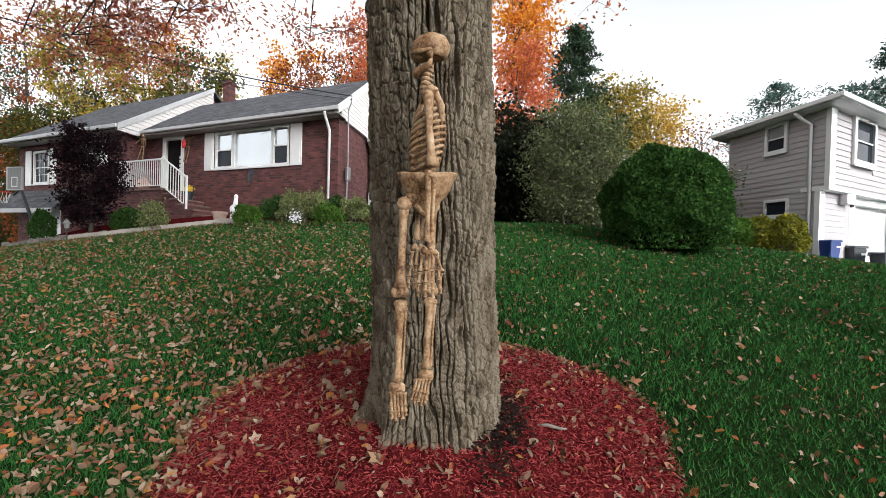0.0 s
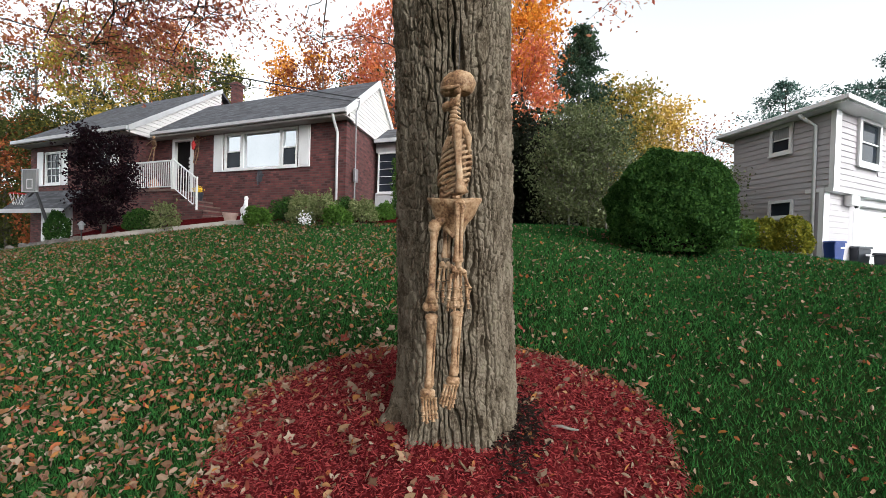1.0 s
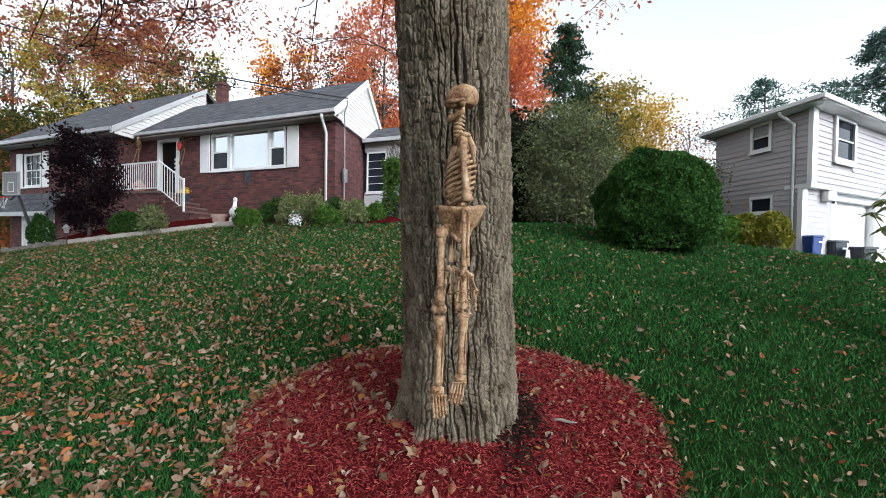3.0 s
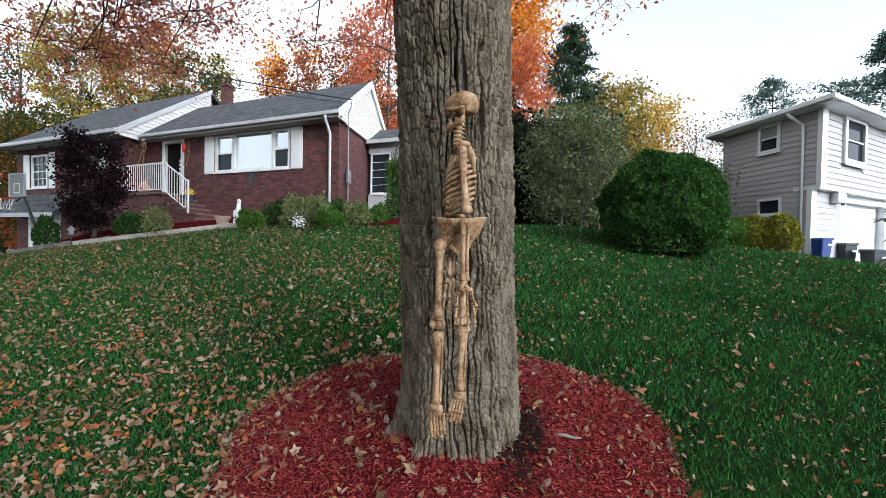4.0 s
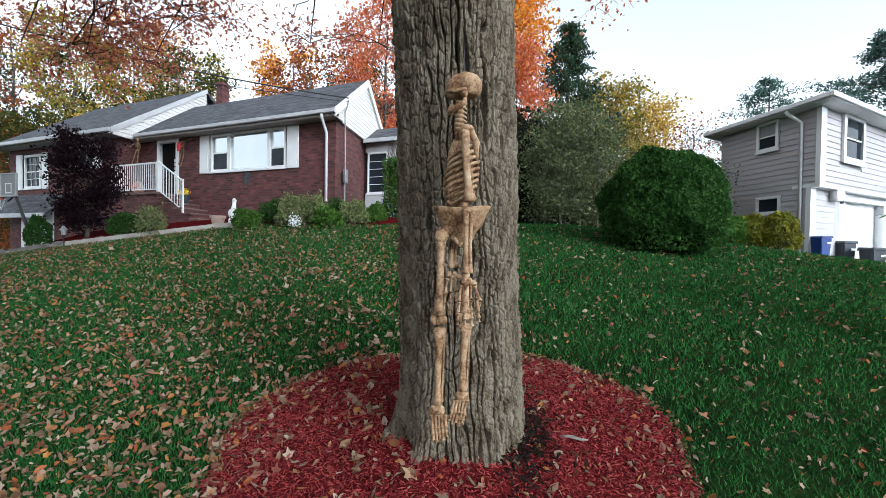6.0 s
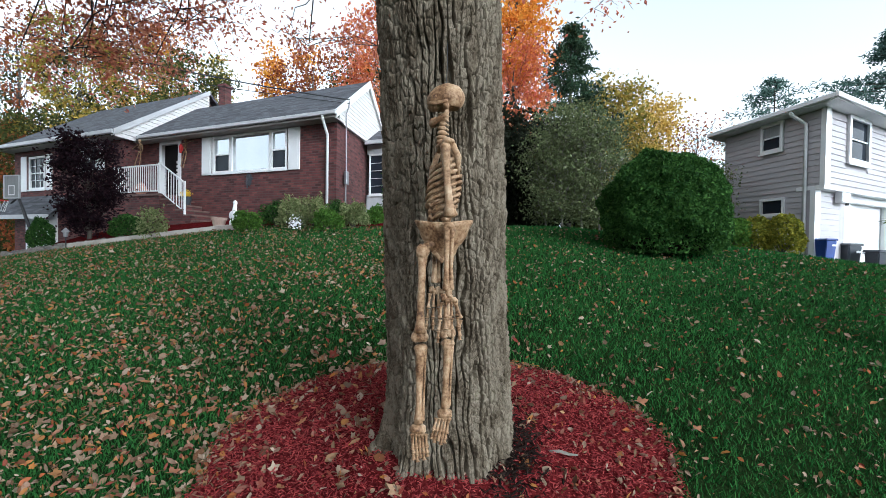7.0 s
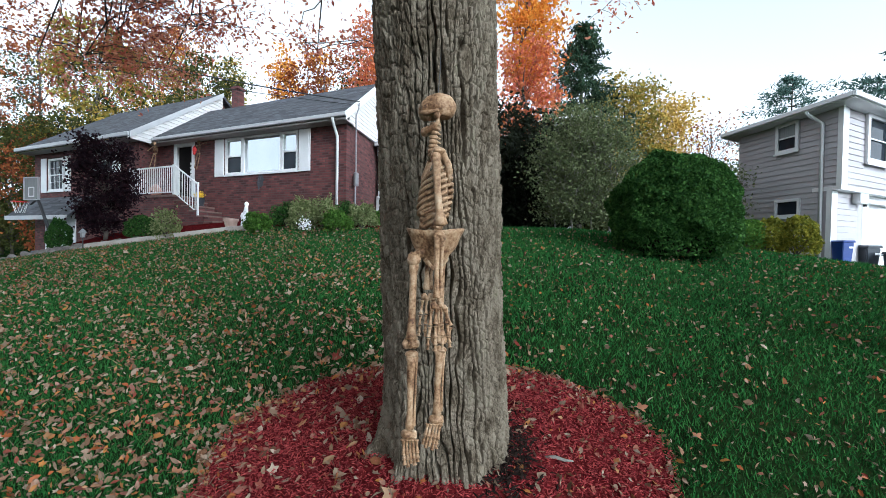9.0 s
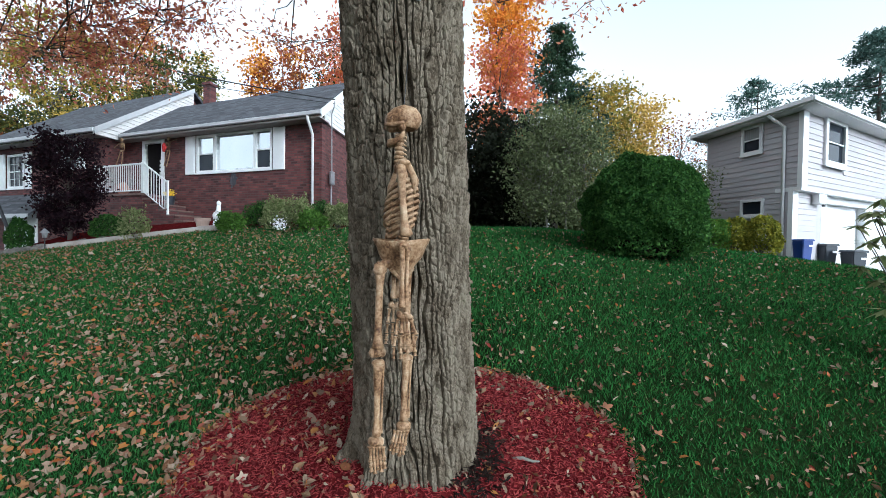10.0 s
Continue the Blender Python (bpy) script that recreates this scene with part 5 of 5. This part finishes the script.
# thicket and trees behind the lawn
for i, (x, y, h) in enumerate(((-1.0, 15.2, 3.2), (-0.45, 14.8, 4.0), (0.15, 14.9, 3.9), (0.7, 15.1, 3.4), (2.6, 16.8, 2.5), (3.6, 17.4, 2.7), (4.3, 17.6, 2.8))):
    tree("thicket_shrub", "tall twiggy grey-green shrub at the lawn edge", x, y, h, 0.85, F_THICKET, 5200, 0.048, 40 + i, 0.035, M_PALEBARK, 0.1, 0.22, 120, "shrub", "thicket")
tree("red_maple", "coral red and orange maple in autumn colour", -2.75, 20.6, 8.3, 1.35, F_RED, 5200, 0.10, 51, 0.14, None, 0.2, 0.36, 46, group="autumn trees")
tree("orange_maple", "tall bright orange maple behind the house", -2.9, 22.5, 15.0, 1.55, F_ORANGE, 6500, 0.11, 52, 0.18, None, 0.5, 0.42, 44, group="autumn trees")
tree("red_maple", "tall coral red maple rising over the breezeway", -9.6, 21.5, 11.6, 2.3, F_RED, 7200, 0.10, 53, 0.16, M_LIMB, 0.36, 0.40, 52, group="autumn trees")
tree("bare_tree", "slim half-bare tree beside the red maple", -2.1, 23.6, 10.5, 0.9, F_RUST, 500, 0.09, 57, 0.07, M_PALEBARK, 0.35, 0.4, 50, group="autumn trees")
conifer("spruce_tree", "dark green spruce among autumn trees", -0.45, 24.5, 11.0, 3.8, F_CONIFER, 61, 20000, ragged=0.4)
tree("gold_tree", "yellow-green tree turning gold", 1.9, 25.2, 8.0, 1.7, F_GOLD, 11000, 0.09, 54, 0.14, None, 0.12, 0.42, 60, group="autumn trees")
tree("gold_tree", "small yellow tree turning gold", 3.75, 26.0, 7.3, 1.25, F_YELLOW, 7000, 0.09, 55, 0.12, None, 0.15, 0.4, 46, group="autumn trees")
tree("bare_tree", "nearly bare small tree with fine twigs", 6.2, 26.2, 6.6, 1.7, F_RUST, 1600, 0.07, 56, 0.08, M_LIMB, 0.2, 0.4, 120, group="autumn trees")
conifer("pine_tree", "open-crowned pine behind the grey house", 15.9, 44, 15.2, 9.0, F_PINE, 62, 9000, "pines", 0.6)
conifer("pine_tree", "large blue-green pine behind the grey house", 18.1, 32.5, 14.4, 8.5, F_PINE, 63, 22000, "pines", 0.6)
# woods behind the brick house
woods = [(-37, 21, 17, F_RUST), (-33, 23, 15, F_OLIVE), (-30.5, 20.5, 15, F_GOLD), (-34, 28, 19, F_ORANGE), (-27.5, 22, 13.5, F_GOLD), (-24, 22.5, 13, F_OLIVE), (-30, 27, 18, F_RUST), (-27, 26, 14.5, F_GOLD), (-21.5, 25, 9.2, F_OLIVE), (-40, 27, 19, F_GOLD), (-18.4, 25.5, 14.0, F_ORANGE), (-16.2, 24.5, 12, F_RUST), (-24.5, 32, 10.5, F_OLIVE), (-13.5, 27, 11.5, F_OLIVE), (-43, 22, 16, F_OLIVE)]
for i, (x, y, h, mt) in enumerate(woods):
    nm = {F_RUST: "rust-brown", F_OLIVE: "olive green", F_ORANGE: "orange", F_GOLD: "gold and green"}[mt]
    tree("woodland_tree", "tall woodland tree with thin " + nm + " autumn leaves", x, y, h, 2.7, mt, 5200, 0.11, 70 + i, 0.17, M_PALEBARK if i % 2 else M_LIMB, 0.2, 0.36, 70, group="woods behind the house")
tree("yellow_tree", "small bright yellow tree at the wood's edge", -27.3, 19.4, 8.6, 1.5, F_YELLOW, 3500, 0.13, 91, 0.1, None, 0.3, 0.5, 30, group="woods behind the house")
rr = np.random.default_rng(17)
und = []
for i in range(9000):
    x, y = rr.uniform(-60, 22), rr.uniform(30, 40)
    und.append((x, y, gz(x, y) + rr.uniform(0, 4.2)))
single("far_undergrowth", leaves(und, 0.45, rr), F_OLIVE, "dense olive and brown undergrowth far behind the houses", "undergrowth", kind="stuff")
# the last three trees, near black, paint the shaded gap beside the thicket
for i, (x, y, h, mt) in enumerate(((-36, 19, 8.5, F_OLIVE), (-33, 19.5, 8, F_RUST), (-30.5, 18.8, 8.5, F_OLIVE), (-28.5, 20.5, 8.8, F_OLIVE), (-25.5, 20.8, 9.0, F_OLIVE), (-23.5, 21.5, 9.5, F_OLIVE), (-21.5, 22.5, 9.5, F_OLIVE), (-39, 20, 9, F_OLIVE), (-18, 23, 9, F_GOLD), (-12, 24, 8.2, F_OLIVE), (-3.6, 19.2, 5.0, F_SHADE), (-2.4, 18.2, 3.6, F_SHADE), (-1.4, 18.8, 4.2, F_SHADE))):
    tree("understorey_tree", "dense low woodland tree, olive, brown or coloured as deep shade", x, y, h, 2.1, mt, 6500, 0.10, 300 + i, 0.1, None, 0.08, 0.42, 60, group="woods behind the house")
# shrubs along the brick house
tree("purple_maple", "small dark purple ornamental maple in the front bed", -14.65, 10.1, 3.35, 0.74, F_PURPLE, 8500, 0.05, 37, 0.07, None, 0.14, 0.19, 60, "tree")
bush("round_bush", "round dark green clipped bush by the driveway", -15.3, 9.2, 0.31, 0.31, 0.95, F_HEDGE, 3800, 0.034, 34, group="foundation shrubs")
bush("bed_bush", "dark green bush below the porch", -13.5, 10.5, 0.6, 0.45, 0.75, F_HEDGE, 3000, 0.045, 35, group="foundation shrubs")
bush("bed_bush", "sparse yellow-green bush below the porch", -11.9, 9.95, 0.42, 0.4, 0.95, F_PALE, 1100, 0.045, 36, group="foundation shrubs", shell=0.3, lumps=0.3)
for i, (x, y, rx, h, mt, lab) in enumerate(((-8.95, 10.35, 0.46, 0.62, F_GREEN, "bright green mounded shrub by the lawn"), (-8.65, 11.3, 0.62, 0.85, F_HEDGE, "dark evergreen shrub against the brick wall"), (-7.95, 11.05, 0.55, 1.0, F_PALE, "pale variegated shrub against the brick wall"), (-7.3, 11.3, 0.5, 0.98, F_PALE, "pale variegated shrub against the brick wall"), (-6.6, 10.75, 0.52, 0.62, F_GREEN, "bright green mounded shrub by the lawn"), (-6.05, 11.25, 0.5, 0.8, F_PALE, "pale variegated shrub near the corner"), (-5.55, 11.6, 0.4, 0.66, F_GREEN, "bright green mounded shrub near the corner"), (-6.9, 11.75, 0.55, 0.8, F_HEDGE, "dark evergreen shrub against the brick wall"), (-5.5, 13.0, 0.6, 1.0, F_HEDGE, "dark evergreen shrub before the breezeway"), (-4.4, 12.9, 0.6, 0.9, F_HEDGE, "dark evergreen shrub before the breezeway"))):
    bush("foundation_shrub", lab, x, y, rx * 0.84, rx * 0.7, h * 0.92, mt, 2400, 0.038, 100 + i, group="foundation shrubs", shell=0.55, lumps=0.22)
# weeping tree by the breezeway
t = thing("weeping_tree", on_ground(-5.05, 12.3), "small weeping tree with hanging green leaves", "tree")
wp, wl = [tube([(-5.05, 12.3, gz(-5.05, 12.3)), (-5.0, 12.3, 4.0)], [0.05, 0.03], 7)], []
rr = np.random.default_rng(9)
for i in range(46):
    ph, R = rr.uniform(0, 6.28), rr.uniform(0.15, 0.6)
    z1 = rr.uniform(2.0, 3.3)
    pts = [(-5.0, 12.3, 3.9), (-5.0 + R * 0.7 * math.cos(ph), 12.3 + R * 0.7 * math.sin(ph), 4.1), (-5.0 + R * math.cos(ph), 12.3 + R * math.sin(ph), 3.5), (-5.0 + R * math.cos(ph), 12.3 + R * math.sin(ph), z1)]
    wp.append(tube(pts, 0.006, 4))
    for k in range(150):
        s = rr.uniform()
        a, b = np.array(pts[2]), np.array(pts[3])
        wl.append(a + (b - a) * s + rr.normal(size=3) * 0.05)
part("trunk", joined(wp), M_LIMB, t)
part("foliage", leaves(wl, 0.045, rr, 0.35), F_GREEN, t)
# yellow-green bushes along the grey house
for i, (x, y, rx, h, mt) in enumerate(((4.25, 14.5, 0.5, 0.85, F_GREEN), (4.85, 14.6, 0.5, 0.95, F_LIME), (5.45, 14.4, 0.5, 1.05, F_LIME))):
    bush("gold_bush", "yellow-green clipped bush along the grey siding", x, y, rx, rx, h, mt, 4200, 0.045, 120 + i, group="gold bushes", lumps=0.1)
# broad-leaved shrub at the lawn's far side
rh = thing("rhododendron", on_ground(3.5, 5.25), "broad-leaved evergreen shrub with drooping long leaves", "shrub")
rs, rl = [], []
rr = np.random.default_rng(14)
b0 = Vector(on_ground(3.5, 5.25))
for i in range(40):
    ph = rr.uniform(0, 6.28)
    e = b0 + Vector((rr.uniform(-0.55, 0.35), rr.uniform(0.05, 0.6) * math.sin(ph), rr.uniform(0.55, 1.7)))
    rs.append(tube([b0, (b0 + e) / 2 + Vector((0, 0, 0.12)), e], [0.010, 0.007, 0.004], 5))
    for k in range(12):
        a = 6.28 * k / 9 + rr.uniform(0, 0.6)
        d = Vector((math.cos(a), math.sin(a), rr.uniform(-0.9, 0.1))).normalized()
        s = d.cross(Vector((0, 0, 1))).normalized() * 0.028
        L = rr.uniform(0.13, 0.21)
        rl.append(([tuple(e), tuple(e + d * L * 0.5 + s), tuple(e + d * L), tuple(e + d * L * 0.5 - s)], [(0, 1, 2, 3)]))
part("stem", joined(rs), M_LIMB, rh)
part("foliage", joined(rl), F_PALE, rh)

# ---- garden details before the brick house ----
EDGE = [(-9.6, 11.0), (-11.26, 10.5), (-12.9, 10.0), (-14.2, 9.55), (-15.1, 8.8), (-15.6, 7.8)]
def along(poly, n):
    seg = [math.dist(poly[i], poly[i + 1]) for i in range(len(poly) - 1)]
    tot = sum(seg)
    out = []
    for k in range(n):
        d = tot * (k + 0.5) / n
        i = 0
        while d > seg[i]:
            d -= seg[i]
            i += 1
        a, b = poly[i], poly[i + 1]
        f = d / seg[i]
        out.append((a[0] + (b[0] - a[0]) * f, a[1] + (b[1] - a[1]) * f, math.atan2(b[1] - a[1], b[0] - a[0])))
    return out


path = thing("garden_walk", on_ground(-11.2, 10.6), "pale stone walk along the front bed", "path", kind="structure")
for x, y, a in along(EDGE[:4], 8):
    ca, sa = math.cos(a), math.sin(a)
    fall = math.atan2(gz(x - 0.36 * ca, y - 0.36 * sa) - gz(x + 0.36 * ca, y + 0.36 * sa), 0.72)
    m = Matrix.Translation((x, y, gz(x, y))) @ Matrix.Rotation(a, 4, "Z") @ Matrix.Rotation(fall, 4, "Y")
    part("slab", moved(box((-0.37, -0.22, -0.12), (0.37, 0.42, 0.09), 0.012), m), M_STONE, path)
rr = np.random.default_rng(31)
border = thing("stone_border", on_ground(-14.6, 9.2), "border of rough grey stones round the front bed", "border", kind="structure")
for x, y, a in along(EDGE[2:], 60):
    s = rr.uniform(0.08, 0.19)
    x, y = x + rr.normal() * 0.18, y + rr.normal() * 0.18
    part("stone", blob((x, y, gz(x, y) + s * 0.2), (s, s * 0.8, s * 0.6), int(rr.integers(1, 99)), 0.5, 8, 5), M_ROCK, border)
bx = np.linspace(0, 1, 26)
v, f = [], []
for i, s in enumerate(bx):
    q = along(EDGE[::-1] + [(-5.0, 10.95), (-4.6, 12.2)], 26)[i]
    for k in range(5):
        x, y = q[0] + 0.1 * k * -math.sin(q[2]) * 3.2, q[1] + 0.1 * k * math.cos(q[2]) * 3.2 + 0.28
        v.append((x, y, gz(x, y) + 0.07 + 0.055 * k + 0.02 * noise.noise((x * 4, y * 4, 0))))
for i in range(25):
    for k in range(4):
        f.append((i * 5 + k, (i + 1) * 5 + k, (i + 1) * 5 + k + 1, i * 5 + k + 1))
single("front_bed", (v, f), M_MULCH, "red mulched bed along the brick house", "flower bed", kind="structure", smooth=True)
single("garage_drive", grid_sheet(np.linspace(-27, -15.8, 14), np.linspace(6, 14.5, 14), 0.03), M_ASPHALT, "dark asphalt drive down to the lower garage", "driveway", kind="structure")


def turned(profile, at, seg=18):
    """A turned shape from (radius, height) pairs."""
    v, f = [], []
    for r, z in profile:
        for k in range(seg):
            a = 2 * math.pi * k / seg
            v.append((at[0] + r * math.cos(a), at[1] + r * math.sin(a), at[2] + z))
    for j in range(len(profile) - 1):
        for k in range(seg):
            f.append((j * seg + k, j * seg + (k + 1) % seg, (j + 1) * seg + (k + 1) % seg, (j + 1) * seg + k))
    f.append(tuple(range(seg))[::-1])
    return v, f


p = on_ground(-10.6, 11.1)
single("planter_pot", turned([(0.14, 0), (0.2, 0.28), (0.23, 0.28), (0.23, 0.36), (0.19, 0.36), (0.17, 0.3), (0.0, 0.3)], p), M_TERRA, "empty tapered clay pot beside the steps", "plant pot")
p = on_ground(-9.75, 10.75)
single("plaster_bird_ornament", joined([turned([(0.12, -0.05), (0.11, 0.22), (0.08, 0.27), (0.0, 0.28)], p, 12), blob((p[0] - 0.01, p[1], p[2] + 0.40), (0.12, 0.10, 0.15), 2, 0.15, 14, 10), tube([(p[0] + 0.02, p[1], p[2] + 0.45), (p[0] + 0.05, p[1], p[2] + 0.62), (p[0] + 0.06, p[1], p[2] + 0.72)], [0.085, 0.06, 0.05], 10), blob((p[0] + 0.06, p[1], p[2] + 0.77), (0.065, 0.055, 0.075), 3, 0.12, 12, 8)]), M_WHITE, "white plaster garden ornament on a low block", "ornament", smooth=True)
p = on_ground(-7.4, 10.4)
single("white_flower_clump", leaves(np.array([p]) + np.abs(np.random.default_rng(2).normal(size=(160, 3))) * np.array([0, 0, 0.13]) + np.random.default_rng(3).normal(size=(160, 3)) * np.array([0.09, 0.09, 0.04]) + np.array([0, 0, 0.12]), 0.028, np.random.default_rng(4)), M_WHITE, "clump of white flowers at the lawn edge", "flowers", kind="stuff")
pw = H1 @ Vector((-6.9, -0.45, 0))
pot = thing("flower_pot", (pw.x, pw.y, 2.37), "dark pot of yellow chrysanthemums on the steps", "plant pot")
part("pot", turned([(0.15, 0), (0.21, 0.35), (0.18, 0.35), (0.0, 0.32)], (pw.x, pw.y, 2.376)), M_BIN, pot)
part("flowers", leaves(np.array([pw.x, pw.y, 2.83]) + np.random.default_rng(6).normal(size=(500, 3)) * np.array([0.07, 0.07, 0.05]), 0.03, np.random.default_rng(5)), M_YELLOW, pot, "yellow blooms")["kind"] = "stuff"
p = on_ground(-13.9, 8.95)
lantern = thing("garden_lantern", p, "small dark path lantern in the bed", "lantern")
part("stake", tube([p, (p[0], p[1], p[2] + 0.35)], 0.015, 6), M_BLACK, lantern)
part("lantern_head", turned([(0.05, 0.35), (0.07, 0.48), (0.11, 0.49), (0.02, 0.6), (0.0, 0.61)], p, 8), M_METAL, lantern)
# basketball stand by the lower garage
bp = on_ground(-15.75, 9.3)
hoop = thing("basketball_stand", bp, "leaning black basketball stand with a clear backboard", "basketball hoop")
part("pole", tube([bp, (-15.82, 9.3, 1.15), (-16.15, 9.3, 1.75), (-16.42, 9.3, 2.25), (-16.5, 9.32, 2.35)], [0.05, 0.05, 0.045, 0.04, 0.04], 8), M_BLACK, hoop)
part("arm", tube([(-16.42, 9.3, 2.27), (-16.62, 9.34, 2.30), (-16.86, 9.34, 2.16)], 0.03, 7), M_BLACK, hoop)
part("hoop_base", moved(box((-0.5, -0.35, 0), (0.5, 0.35, 0.2), 0.05), Matrix.Translation(bp)), M_BIN, hoop)
bm_at = Matrix.Translation((-16.73, 9.3, 2.30))
bb = part("backboard", moved(box((-0.32, -0.02, 0.03), (0.32, 0.0, 0.69)), bm_at), M_CURTAIN, hoop, "pale translucent backboard")
part("board_frame", merged(*[moved(box(a, b), bm_at) for a, b in (((-0.35, -0.04, 0), (0.35, 0.02, 0.03)), ((-0.35, -0.04, 0.69), (0.35, 0.02, 0.72)), ((-0.35, -0.04, 0.03), (-0.32, 0.02, 0.69)), ((0.32, -0.04, 0.03), (0.35, 0.02, 0.69)))]), M_TRIM, bb)
part("target_square", merged(*[moved(box(a, b), bm_at) for a, b in (((-0.14, -0.026, 0.10), (0.14, -0.022, 0.13)), ((-0.14, -0.026, 0.38), (0.14, -0.022, 0.41)), ((-0.14, -0.026, 0.13), (-0.11, -0.022, 0.38)), ((0.11, -0.026, 0.13), (0.14, -0.022, 0.38)))]), M_WHITE, bb)
part("rim", tube([(-16.80 + 0.2 * math.cos(a), 9.02 + 0.2 * math.sin(a), 2.22) for a in np.linspace(0, 6.28, 17)], 0.012, 5, False), M_REDCLOTH, hoop)
part("net", joined([tube([(-16.80 + 0.2 * math.cos(a), 9.02 + 0.2 * math.sin(a), 2.21), (-16.80 + 0.11 * math.cos(a + 0.5), 9.02 + 0.11 * math.sin(a + 0.5), 1.88)], 0.006, 4) for a in np.linspace(0, 6.28, 13)]), M_WHITE, hoop, "white cord net")

# ---- overhead wires to the gable ----
def wire(a, b, sag, name, r):
    pts = [Vector(a) + (Vector(b) - Vector(a)) * (i / 24) - Vector((0, 0, sag * 4 * (i / 24) * (1 - i / 24))) for i in range(25)]
    single(name, tube(pts, r, 5), M_BLACK, "black overhead service cable running to the house gable", "cable", "service cables")


att = H1 @ Vector((0.2, 0.5, 5.85))
wire((-20.7, 6.6, 8.5), tuple(att), 0.4, "overhead_cable", 0.022)
wire((-20.7, 6.6, 7.4), tuple(att + Vector((0, 0, -0.12))), 0.25, "overhead_cable", 0.012)
